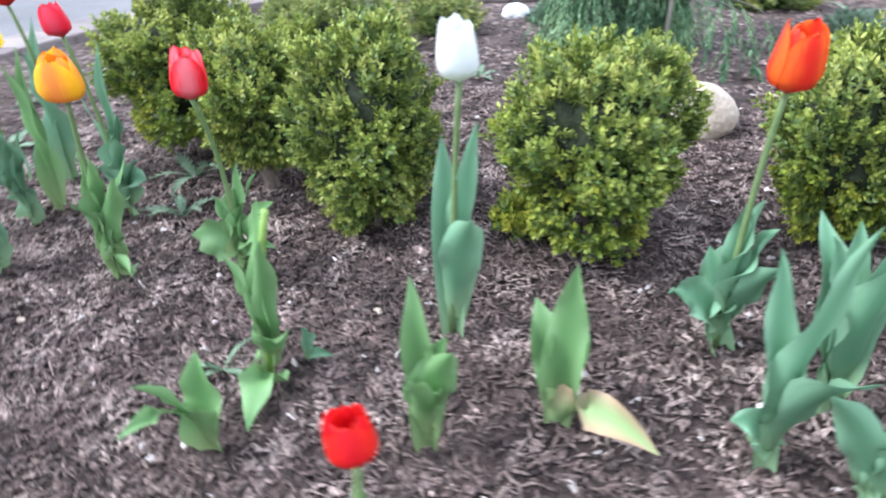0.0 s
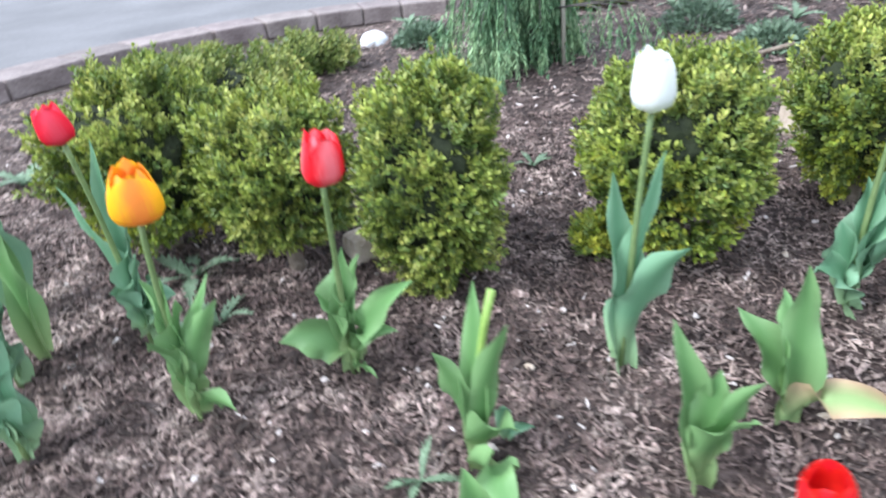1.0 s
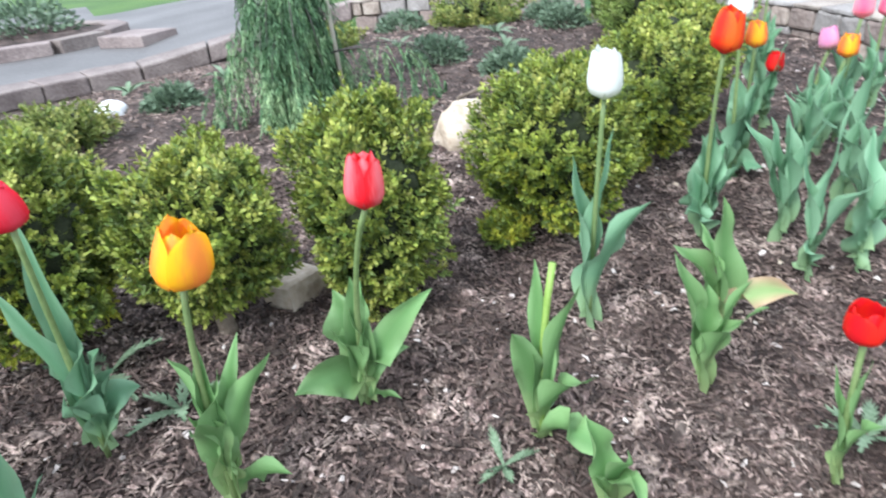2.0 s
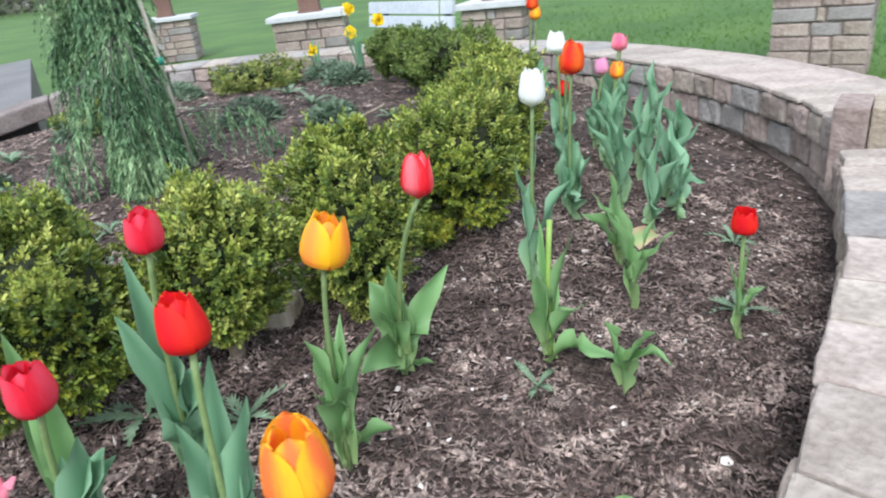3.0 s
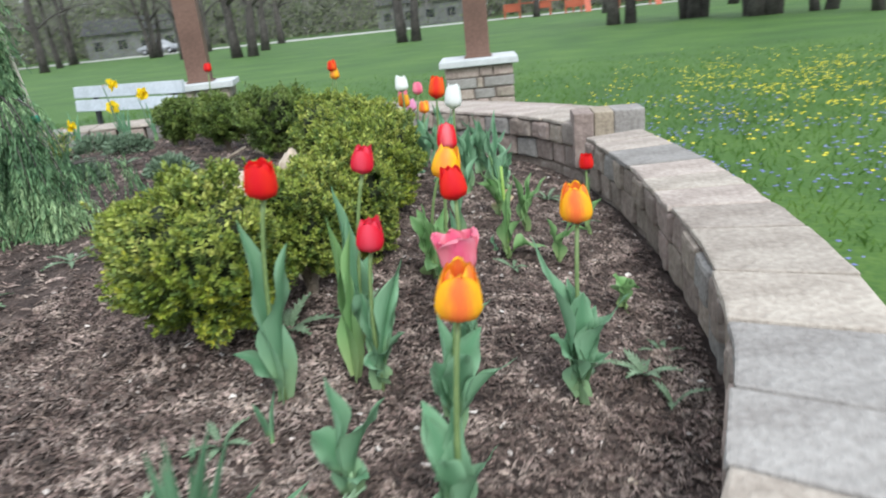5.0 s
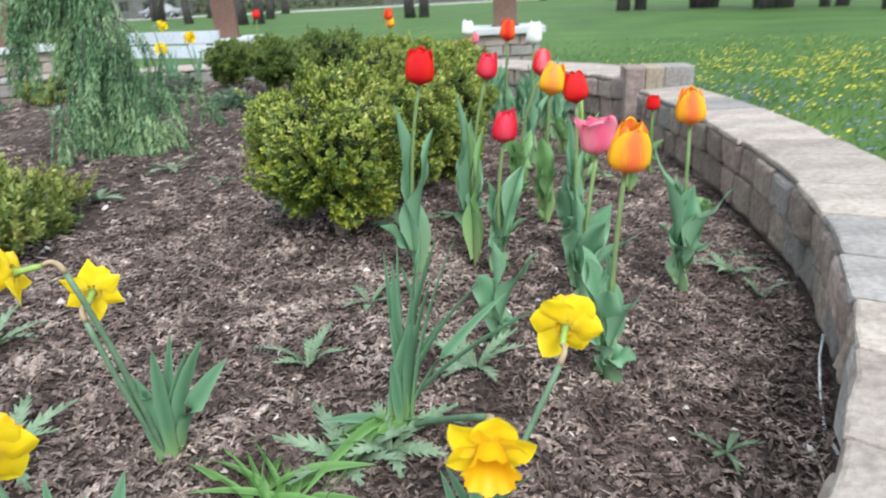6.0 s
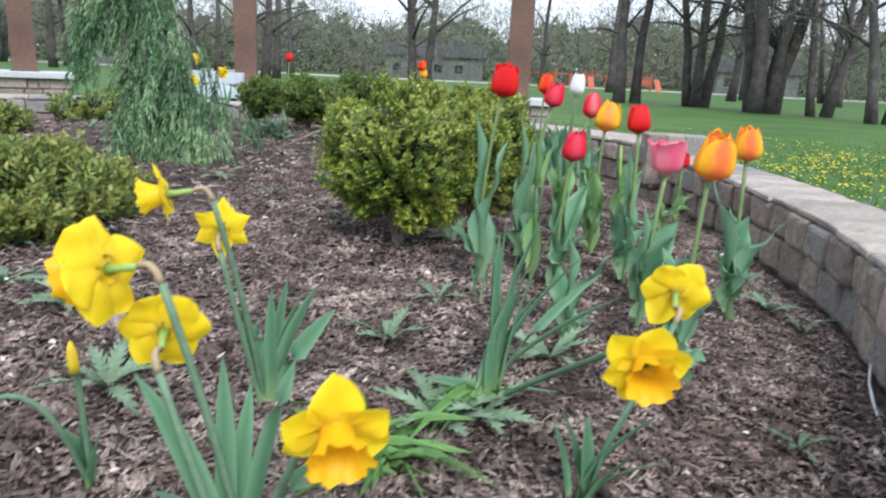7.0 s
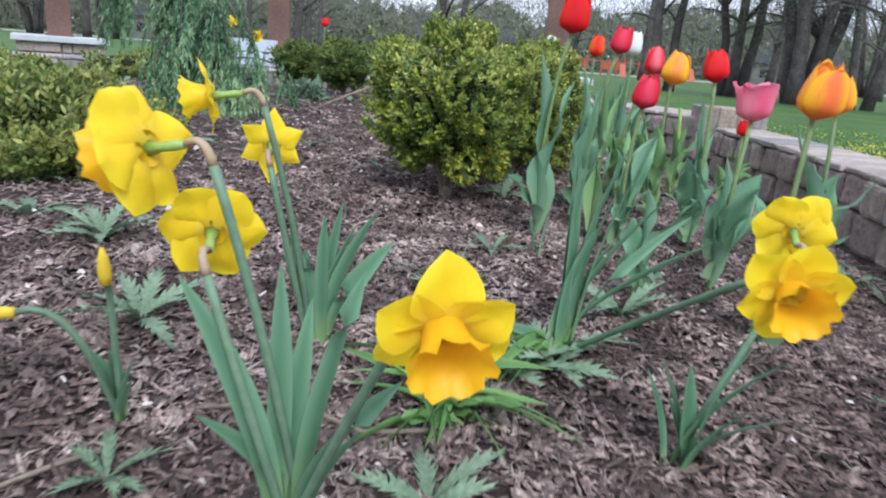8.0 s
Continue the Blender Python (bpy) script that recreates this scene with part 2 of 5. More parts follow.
V = (22, 0.8)
M_TLEAF = petal_material("tulip_leaf", (0.145, 0.29, 0.1), (0.245, 0.4, 0.17), (0.31, 0.42, 0.18), 0.22, 0.42, 1.15, 0.2, V)
M_BLEAF = petal_material("blue_tulip_leaf", (0.13, 0.275, 0.15), (0.24, 0.4, 0.25), (0.28, 0.42, 0.22), 0.2, 0.42, 1.15, 0.18, V)
M_PALE = petal_material("pale_leaf", (0.3, 0.42, 0.17), (0.55, 0.38, 0.25), (0.25, 0.4, 0.16), 0.25, 0.5, 1.0, 0.05, V)
M_DLEAF = petal_material("daffodil_leaf", (0.11, 0.235, 0.13), (0.19, 0.33, 0.2), (0.27, 0.42, 0.16), 0.2, 0.42, 1.1, 0.2, V)
M_STRAP = petal_material("strap_leaf", (0.12, 0.25, 0.07), (0.19, 0.34, 0.11), (0.26, 0.38, 0.13), 0.25, 0.45, 1.1, 0.2, V)
M_DSTEM = material("daffodil_stem", [(0.11, 0.19, 0.12), (0.17, 0.27, 0.16)], 20, 0.45, 0.1, 120, obj=0.12, thin=0.1)
M_FOOT = material("fresh_green_stalk", [(0.22, 0.36, 0.07), (0.32, 0.45, 0.12)], 20, 0.45, 0.1, 120, thin=0.1)


# ---- building helpers ----
CX, CY, RIN, ROUT = -0.95, 3.4, 2.45, 2.81
LAWN = -0.45


RING = ((5, 0.0), (14, 0.018), (19, 0.042), (23.6, 0.075), (27, 0.115), (34, 0.13), (45, 0.1), (60, 0.06), (90, 0.07), (120, 0.15), (140, 0.15), (165, 0.05), (180, 0.0))


def swell(deg):
    """The ring is not quite round: how far it widens at an angle."""
    d = (deg + 180) % 360 - 180
    if d > 5:
        return float(np.interp(d, [q[0] for q in RING], [q[1] for q in RING]))
    return 0.185 * min(1.0, max(0.0, -d) / 36) if d > -100 else 0.185 * max(0.0, (d + 180) / 80)


def soil(x, y):
    """Height of the mounded mulch at a place."""
    return -0.1801 + 0.0163 * x + 0.1485 * y - 0.0373 * x * x - 0.0192 * y * y - 0.0189 * x * y


def mesh_of(name, verts, faces, mat, smooth=True, uvs=None):
    me = bpy.data.meshes.new(name)
    me.from_pydata([tuple(v) for v in verts], [], faces)
    me.materials.append(mat)
    if smooth:
        me.polygons.foreach_set("use_smooth", [True] * len(me.polygons))
    if uvs is not None:
        layer = me.uv_layers.new(name="UVMap")
        idx = np.empty(len(me.loops), dtype=np.int32)
        me.loops.foreach_get("vertex_index", idx)
        layer.data.foreach_set("uv", np.asarray(uvs, dtype=np.float32)[idx].ravel())
    me.update()
    return me


def part(name, me, parent=None, label="", m=None, kind=""):
    ob = new(name, me)
    if parent is not None:
        ob.parent = parent
    if m is not None:
        ob.matrix_basis = m
    return tagged(ob, label=label, kind=kind)


def thing(name, x, y, z, label, category, group="", kind=""):
    ob = new(name)
    ob.empty_display_size = 0.05
    ob.location = (x, y, z)
    return tagged(ob, label=label, category=category, group=group, kind=kind)


def bm_mesh(name, bm, mat, smooth=False):
    me = bpy.data.meshes.new(name)
    bm.to_mesh(me)
    bm.free()
    me.materials.append(mat)
    if smooth:
        me.polygons.foreach_set("use_smooth", [True] * len(me.polygons))
    return me


def box_mesh(name, sx, sy, sz, mat, bevel=0.006, jitter=0.0, seed=0):
    """A bevelled block with its base at z = 0, a little uneven when jitter is given."""
    bm = bmesh.new()
    bmesh.ops.create_cube(bm, size=1)
    rnd = random.Random(seed)
    for v in bm.verts:
        v.co = Vector((v.co.x * sx, v.co.y * sy, (v.co.z + 0.5) * sz))
        v.co += Vector([rnd.uniform(-jitter, jitter) for _ in range(3)])
    if bevel:
        bmesh.ops.bevel(bm, geom=bm.edges[:], offset=bevel, segments=2, affect="EDGES", profile=0.6)
    return bm_mesh(name, bm, mat)


def tube(points, radii, sides=7):
    """Vertices and faces of a tapered tube along points."""
    vs, fs = [], []
    pts = [Vector(p) for p in points]
    ref = Vector((0.31, 0.95, 0.1)).normalized()
    for i, p in enumerate(pts):
        d = (pts[min(i + 1, len(pts) - 1)] - pts[max(i - 1, 0)]).normalized()
        a = d.cross(ref)
        if a.length < 0.1:
            a = d.cross(Vector((1, 0, 0)))
        a.normalize()
        b = d.cross(a)
        r = radii[i] if hasattr(radii, "__len__") else radii
        for k in range(sides):
            t = 2 * math.pi * k / sides
            vs.append(p + a * (r * math.cos(t)) + b * (r * math.sin(t)))
    for i in range(len(pts) - 1):
        for k in range(sides):
            k2 = (k + 1) % sides
            fs.append((i * sides + k, i * sides + k2, (i + 1) * sides + k2, (i + 1) * sides + k))
    fs.append(tuple(range(sides))[::-1])
    fs.append(tuple((len(pts) - 1) * sides + k for k in range(sides)))
    return vs, fs


def bezier(p0, p1, p2, n):
    p0, p1, p2 = Vector(p0), Vector(p1), Vector(p2)
    return [p0 * (1 - t) ** 2 + p1 * (2 * t * (1 - t)) + p2 * t * t for t in (i / n for i in range(n + 1))]


# ---- ground, path, plaza ----
def ground_sheet():
    """Lawn out to the horizon, finer near the bed."""
    rings = [2.4, 3.4, 4.4, 6, 8, 11, 15, 22, 35, 60, 110, 220, 600, 2500]
    seg = 72
    vs, fs = [], []
    for r in rings:
        for k in range(seg):
            a = 2 * math.pi * k / seg
            x, y = CX + r * math.cos(a), CY + r * math.sin(a)
            lift = 0.0 if r < 5 else 0.05 * (noise.noise(Vector((x * 0.12, y * 0.12, 0)))) * min(1, (r - 4) / 10)
            vs.append((x, y, LAWN + lift))
    for i in range(len(rings) - 1):
        for k in range(seg):
            k2 = (k + 1) % seg
            fs.append((i * seg + k, i * seg + k2, (i + 1) * seg + k2, (i + 1) * seg + k))
    fs.append(tuple(range(seg)))
    tagged(part("ground", mesh_of("ground", vs, fs, M_GRASS)), "mown spring lawn reaching to the far trees", "ground", kind="structure")


def sector(name, r0, r1, a0, a1, z, thick, mat, label, seg=48, sag=None):
    vs, fs = [], []
    for i in range(seg + 1):
        a = radians(a0 + (a1 - a0) * i / seg)
        c, s = math.cos(a), math.sin(a)
        for r, zz in ((r0 + swell(math.degrees(a)), z), (r1 + swell(math.degrees(a)), z), (r1 + swell(math.degrees(a)), z - thick), (r0 + swell(math.degrees(a)), z - thick)):
            up = sag(math.degrees(a)) if sag else 0
            vs.append((CX + r * c, CY + r * s, zz + up))
    for i in range(seg):
        for k in range(4):
            k2 = (k + 1) % 4
            fs.append((i * 4 + k, i * 4 + k2, i * 4 + 4 + k2, i * 4 + 4 + k))
    fs += [(0, 1, 2, 3), (seg * 4 + 3, seg * 4 + 2, seg * 4 + 1, seg * 4)]
    return tagged(part(name, mesh_of(name, vs, fs, mat, smooth=False)), label, name.split("_")[0], kind="structure")


def ring_rise(deg):
    """How far the plaza-side edging climbs towards the back of the bed."""
    d = deg % 360
    return 0.0 if d > 178 else min(1.0, (178 - d) / 33) * 0.245


ground_sheet()
sector("path", ROUT - 0.11, 3.25, -80, 70, LAWN + 0.02, 0.1, M_PATH, "grey asphalt path curving along the outside of the seat wall")
sector("plaza", ROUT - 0.02, 9.5, 180, 285, -0.075, 0.45, M_CONC, "pale concrete plaza slab beside the flower bed")
sector("plaza_ramp", ROUT - 0.02, 7.5, 157, 180, -0.075, 0.45, M_CONC, "pale concrete walk rising gently beside the bed", sag=ring_rise)


def mulch_bed():
    """The mounded mulch, uneven at two scales."""
    nr, na = 120, 340
    vs, fs = [], []
    for i in range(nr + 1):
        for k in range(na):
            a = 2 * math.pi * k / na
            r = (RIN + 0.1 + swell(math.degrees(a))) * (i / nr) ** 0.75
            x, y = CX + r * math.cos(a), CY + r * math.sin(a)
            z = soil(x, y) + 0.012 * noise.noise(Vector((x * 4, y * 4, 1))) + 0.006 * noise.noise(Vector((x * 22, y * 22, 3)))
            vs.append((x, y, z))
    for i in range(nr):
        for k in range(na):
            k2 = (k + 1) % na
            fs.append((i * na + k, i * na + k2, (i + 1) * na + k2, (i + 1) * na + k))
    tagged(part("mulch_bed", mesh_of("mulch_bed", vs, fs, M_SOIL)), "dark brown shredded bark mulch mounded in a round bed", "mulch", kind="structure")


mulch_bed()


def shreds(name, count, keep, lo, hi, seed, mat=None, broad=1.0, label="loose shredded bark pieces scattered over the bed"):
    """Loose bark shreds lying flat on the mulch, as one mass."""
    rng = np.random.default_rng(seed)
    vs, fs = [], []
    made = 0
    while made < count:
        a = rng.random() * 2 * math.pi
        r = (RIN + swell(math.degrees(a))) * math.sqrt(rng.random())
        x, y = CX + r * math.cos(a), CY + r * math.sin(a)
        if not keep(x, y):
            continue
        made += 1
        z = soil(x, y) + 0.012 * noise.noise(Vector((x * 4, y * 4, 1))) + 0.006 * noise.noise(Vector((x * 22, y * 22, 3)))
        ln, wd = rng.uniform(lo, hi), rng.uniform(0.0009, 0.0027) * broad
        if rng.random() < 0.12:
            wd *= 2.2
        th = rng.uniform(0, math.pi * 2)
        tl = rng.normal(0, 0.22)
        d = Vector((math.cos(th), math.sin(th), math.sin(tl)))
        s = Vector((-math.sin(th), math.cos(th), rng.normal(0, 0.3))) * wd
        c = Vector((x, y, z + 0.003 + abs(math.sin(tl)) * ln * 0.4))
        u = Vector((0, 0, wd * 0.8))
        b = len(vs)
        bend = Vector((0, 0, rng.uniform(-0.002, 0.004)))
        for q, sc in ((-0.5, 0.55), (rng.uniform(-0.2, 0.2), 1.0), (0.5, 0.3)):
            p = c + d * (ln * q) + (bend if abs(q) < 0.4 else Vector())
            vs += [p - s * sc, p + u * sc, p + s * sc]
        for k in (0, 3):
            fs += [(b + k, b + k + 1, b + k + 4, b + k + 3), (b + k + 1, b + k + 2, b + k + 5, b + k + 4)]
    tagged(part(name, mesh_of(name, vs, fs, mat or M_CHIP, smooth=False)), label, "mulch", kind="stuff")


shreds("bark_mulch", 70000, lambda x, y: x > -0.1 and y < 4.6, 0.008, 0.028, 5, broad=1.25)
shreds("bark_mulch", 9000, lambda x, y: x > -0.1 and y < 3.6, 0.012, 0.034, 15, broad=1.8)
shreds("bark_mulch", 30000, lambda x, y: not (x > -0.1 and y < 4.6), 0.012, 0.036, 6, broad=1.7)
shreds("bark_mulch", 9000, lambda x, y: -0.5 < x < 0.8 and y < 2.75, 0.008, 0.026, 16, M_DRY, 1.2, "paler dried bark shreds on the open mulch")
shreds("wood_litter", 800, lambda x, y: x > -0.3, 0.008, 0.02, 7, M_LITTER, 1.9, "pale dry wood chips and petal scraps on the mulch")


def grass_blades():
    rng = np.random.default_rng(8)
    vs, fs = [], []
    for _ in range(60000):
        x, y = rng.uniform(-7, 9), rng.uniform(4.5, 17)
        r = math.hypot(x - CX, y - CY)
        if rng.random() < (y - 7) / 10:
            continue
        if r < 2.85 or (r < 3.28 and -80 < math.degrees(math.atan2(y - CY, x - CX)) < 70):
            continue
        hgt, wd, th = rng.uniform(0.03, 0.075), rng.uniform(0.002, 0.005), rng.uniform(0, 6.283)
        dx, dy = math.cos(th) * wd, math.sin(th) * wd
        lx, ly = rng.normal(0, 0.025), rng.normal(0, 0.025)
        z = LAWN - 0.01 + 0.03 * noise.noise(Vector((x * 0.12, y * 0.12, 0)))
        b = len(vs)
        vs += [(x - dx, y - dy, z), (x + dx, y + dy, z), (x + dx * 0.6 + lx * 0.4, y + dy * 0.6 + ly * 0.4, z + hgt * 0.6), (x + lx, y + ly, z + hgt)]
        fs += [(b, b + 1, b + 2), (b, b + 2, b + 3)]
    tagged(part("grass", mesh_of("grass", vs, fs, M_BLADE, smooth=False)), "short green grass blades of the lawn", "grass", kind="stuff")


def lawn_flowers(name, mat, count, cx, cy, spread_x, spread_y, size, label, seed, low=0.05):
    rng = np.random.default_rng(seed)
    vs, fs = [], []
    for _ in range(count):
        x, y = rng.normal(cx, spread_x), rng.normal(cy, spread_y)
        if math.hypot(x - CX, y - CY) < 3.4:
            continue
        if noise.noise(Vector((x * 1.7, y * 1.7, seed))) < rng.normal(0.05, 0.18):
            continue
        z = LAWN + rng.uniform(low, low + 0.04)
        b = len(vs)
        s = size * rng.uniform(0.7, 1.3)
        vs.append((x, y, z + s * 0.35))
        for k in range(6):
            a = k * math.pi / 3 + rng.random()
            vs.append((x + s * math.cos(a), y + s * math.sin(a), z + rng.uniform(-0.2, 0.2) * s))
        vs.append((x, y, z - s * 0.5))
        for k in range(6):
            k2 = (k + 1) % 6
            fs += [(b, b + 1 + k, b + 1 + k2), (b + 7, b + 1 + k2, b + 1 + k)]
    tagged(part(name, mesh_of(name, vs, fs, mat, smooth=False)), label, "wildflowers", kind="stuff")


grass_blades()
lawn_flowers("dandelions", M_DAND, 3000, 4.4, 9.3, 1.4, 2.0, 0.013, "yellow dandelions dotted through the lawn", 3)
lawn_flowers("blue_wildflowers", M_BLUEF, 2000, 2.8, 7.0, 0.9, 1.6, 0.012, "small blue wildflowers dotted through the lawn", 4, 0.015)


# ---- stone ring: seat wall, raised back wall, plaza edging ----
def stone(r0, r1, a0, a1, z0, z1, mat, seed, name, parent, rough=0.006, z_end=None, edge=0.013):
    """One wedge-shaped block of the ring with softened, uneven edges; sits in its own place."""
    rnd = random.Random(seed)
    am = radians((a0 + a1) / 2)
    da = radians(a1 - a0) / 2
    ox, oy = CX + (r0 + r1) / 2 * math.cos(am), CY + (r0 + r1) / 2 * math.sin(am)
    bm = bmesh.new()
    vs = []
    nseg = 3
    for i in range(nseg + 1):
        a = am - da + 2 * da * i / nseg
        for r in (r0 + swell(math.degrees(a)), r1 + swell(math.degrees(a))):
            for z in (z0, z1):
                zz = z + (0 if z_end is None else (z_end - z1) * i / nseg)
                j = [rnd.uniform(-rough, rough) for _ in range(3)]
                vs.append(bm.verts.new((CX + r * math.cos(a) - ox + j[0], CY + r * math.sin(a) - oy + j[1], zz - z0 + j[2] * 0.5)))
    q = lambda i, k: vs[i * 4 + k]
    for i in range(nseg):
        bm.faces.new((q(i, 0), q(i + 1, 0), q(i + 1, 1), q(i, 1)))
        bm.faces.new((q(i, 3), q(i + 1, 3), q(i + 1, 2), q(i, 2)))
        bm.faces.new((q(i, 1), q(i + 1, 1), q(i + 1, 3), q(i, 3)))
        bm.faces.new((q(i, 2), q(i + 1, 2), q(i + 1, 0), q(i, 0)))
    bm.faces.new((q(0, 0), q(0, 1), q(0, 3), q(0, 2)))
    bm.faces.new((q(nseg, 0), q(nseg, 2), q(nseg, 3), q(nseg, 1)))
    bmesh.ops.recalc_face_normals(bm, faces=bm.faces)
    sharp = [e for e in bm.edges if len(e.link_faces) == 2 and e.calc_face_angle() > 0.6]
    bmesh.ops.bevel(bm, geom=sharp, offset=edge, segments=2, affect="EDGES", profile=0.55)
    me = bm_mesh(name, bm, mat)
    return part(name, me, parent, m=pose(ox, oy, z0))


def course(parent, a0, a1, r0, r1, z0, z1, step, mat, name, seed, gap=0.2, ramp=None, grey=0.0, rough=0.006, edge=0.013):
    rnd = random.Random(seed)
    a = a0
    while a < a1 - 0.5:
        w = step * rnd.uniform(0.7, 1.35)
        b = min(a + w, a1)
        if a1 - b < step * 0.4:
            b = a1
        off = rnd.uniform(-0.006, 0.006)
        pick = rnd.random()
        mt = M_GREY if pick < grey else mat
        if ramp:
            stone(r0 + off, r1, a + gap / 2, b - gap / 2, z0 + ramp(a), z1 + ramp(a), mt, rnd.random(), name, parent, rough, z1 + ramp(b), edge)
        else:
            stone(r0 + off, r1, a + gap / 2, b - gap / 2, z0, z1 + rnd.uniform(-0.003, 0.003) * (edge > 0.01), mt, rnd.random(), name, parent, rough, None, edge)
        a = b


def solid_ring(name, parent, a0, a1, r0, r1, z0, z1, mat):
    seg = 40
    vs, fs = [], []
    for i in range(seg + 1):
        a = radians(a0 + (a1 - a0) * i / seg)
        for r, z in ((r0, z1), (r1, z1), (r1, z0), (r0, z0)):
            r += swell(math.degrees(a))
            vs.append((CX + r * math.cos(a), CY + r * math.sin(a), z))
    for i in range(seg):
        for k in range(4):
            k2 = (k + 1) % 4
            fs.append((i * 4 + k, i * 4 + k2, i * 4 + 4 + k2, i * 4 + 4 + k))
    fs += [(0, 1, 2, 3), (seg * 4 + 3, seg * 4 + 2, seg * 4 + 1, seg * 4)]
    return part(name, mesh_of(name, vs, fs, mat, smooth=False), parent)


SPLIT = 23.6
seat_wall = tagged(new("wall_seat"), "low curved seat wall of tumbled tan and grey concrete blocks", "wall", kind="structure")
course(seat_wall, -78, SPLIT, RIN + 0.003, ROUT - 0.1, 0.147, 0.165, 4.6, M_CAP, "cap_slab", 11, grey=0.2, gap=0.12, rough=0.0035, edge=0.006)
course(seat_wall, -78, SPLIT, RIN, ROUT - 0.11, 0.056, 0.1455, 2.9, M_STONE, "block", 12, grey=0.3, gap=0.26, rough=0.007)
course(seat_wall, -78, SPLIT, RIN + 0.014, ROUT - 0.12, -0.046, 0.0525, 3.1, M_STONE, "block", 17, grey=0.25, gap=0.26, rough=0.007)
solid_ring("footing", seat_wall, -78, SPLIT, RIN + 0.03, ROUT - 0.12, -0.5, -0.049, M_STONE)
back_wall = tagged(new("wall_back"), "curved garden wall of tumbled tan and grey blocks behind the bed", "wall", kind="structure")
course(back_wall, 30.0, 146, RIN + 0.003, ROUT, 0.175, 0.193, 4.6, M_CAP, "cap_slab", 13, grey=0.15, gap=0.12, rough=0.0035, edge=0.006)
course(back_wall, 30.0, 146, RIN, ROUT - 0.01, 0.088, 0.1735, 3.2, M_STONE, "block", 18, grey=0.25, gap=0.26)
course(back_wall, 30.0, 146, RIN + 0.014, ROUT - 0.02, -0.014, 0.0845, 3.4, M_STONE, "block", 14, grey=0.35, gap=0.26)
solid_ring("footing", back_wall, SPLIT + 0.1, 146, RIN + 0.035, ROUT - 0.025, -0.5, -0.018, M_STONE)
stone(RIN, RIN + 0.085, 26.6, 29.9, 0.09, 0.193, M_CAP, 61, "cap_block", back_wall, rough=0.003)
stone(RIN + 0.014, RIN + 0.085, 26.0, 29.9, -0.014, 0.086, M_STONE, 62, "block", back_wall, rough=0.003)
for k, (a0, a1) in enumerate(((23.8, 26.8), (26.9, 31.0), (31.1, 35.0))):
    stone(RIN + 0.03, RIN + 0.12, a0, a1, -0.12, -0.018, M_STONE, 70 + k, "block", back_wall, rough=0.003)
pier = tagged(new("wall_pier"), "raised end pier of grey and ochre blocks across the wall", "wall", kind="structure")
px = 1.325
for k, (w, mt) in enumerate(((0.085, M_STONE), (0.085, M_OCHRE), (0.13, M_GREY))):
    me = box_mesh("pier_block", w - 0.001, 0.17, 0.232, mt, 0.006, 0.002, 40 + k)
    part("pier_block", me, pier, m=pose(px + w / 2, 4.525 + 0.085 + 0.012 * k, 0.012, 0, 0, 3))
    px += w
edging = tagged(new("wall_edging"), "row of weathered edging stones between mulch and plaza", "edging", kind="structure")
course(edging, 146.1, 281.8, RIN, ROUT - 0.03, -0.17, -0.05, 9.0, M_EDGE, "edging_stone", 16, ramp=ring_rise)
solid_ring("footing", edging, 146.1, 281.8, RIN + 0.02, ROUT - 0.04, -0.5, -0.174, M_STONE)


# ---- pillars with posts, bench ----
def pillar(x, y, turn, side=0.64, high=0.64, post=True):
    g = thing("stone_pillar", x, y, LAWN, "square tan block pillar with a flat grey capstone on the lawn", "pillar", "pillars round the garden")
    g.rotation_euler = (0, 0, radians(turn))
    rnd = random.Random(int(x * 100))
    rows, ch = 6, high / 6
    part("core", box_mesh("core", side - 0.05, side - 0.05, high - 0.005, M_STONE, 0), g)
    for r in range(rows):
        for sidei in range(4):
            cuts = [-side / 2, side / 2 * rnd.uniform(-0.35, 0.0), side / 2 * rnd.uniform(0.1, 0.45), side / 2]
            for c0, c1 in zip(cuts, cuts[1:]):
                mid, w = (c0 + c1) / 2, c1 - c0 - rnd.uniform(0.008, 0.018)
                mt = M_GREY if rnd.random() < 0.25 else M_STONE
                me = box_mesh("brick", w, 0.06, ch - rnd.uniform(0.008, 0.016), mt, 0.012, 0.005, rnd.random())
                part("brick", me, g, m=pose(0, 0, 0, 0, 0, 90 * sidei) @ pose(mid, -side / 2 + 0.03 + rnd.uniform(-0.01, 0.006), r * ch + 0.002))
    part("capstone", box_mesh("capstone", side + 0.1, side + 0.1, 0.065, M_SLAB, 0.01, 0.003, 3), g, "pale grey capstone", pose(0, 0, high))
    if post:
        p = thing("pergola_post", x, y, LAWN + high + 0.065, "square brown post standing on a stone pillar", "post", "posts on pillars")
        p.rotation_euler = (0, 0, radians(turn))
        part("shaft", box_mesh("shaft", 0.24, 0.24, 2.6, M_POSTW, 0.008), p)
        part("shoe", box_mesh("shoe", 0.28, 0.28, 0.02, M_POSTW, 0.004), p)


pillar(0.6, 8.8, 4, 0.68, 0.64)
pillar(-2.5, 8.88, 18)
pillar(-4.97, 8.49, 40, 0.84, 0.66)
pillar(-9.6, 9.4, 48, 0.84, 0.66)


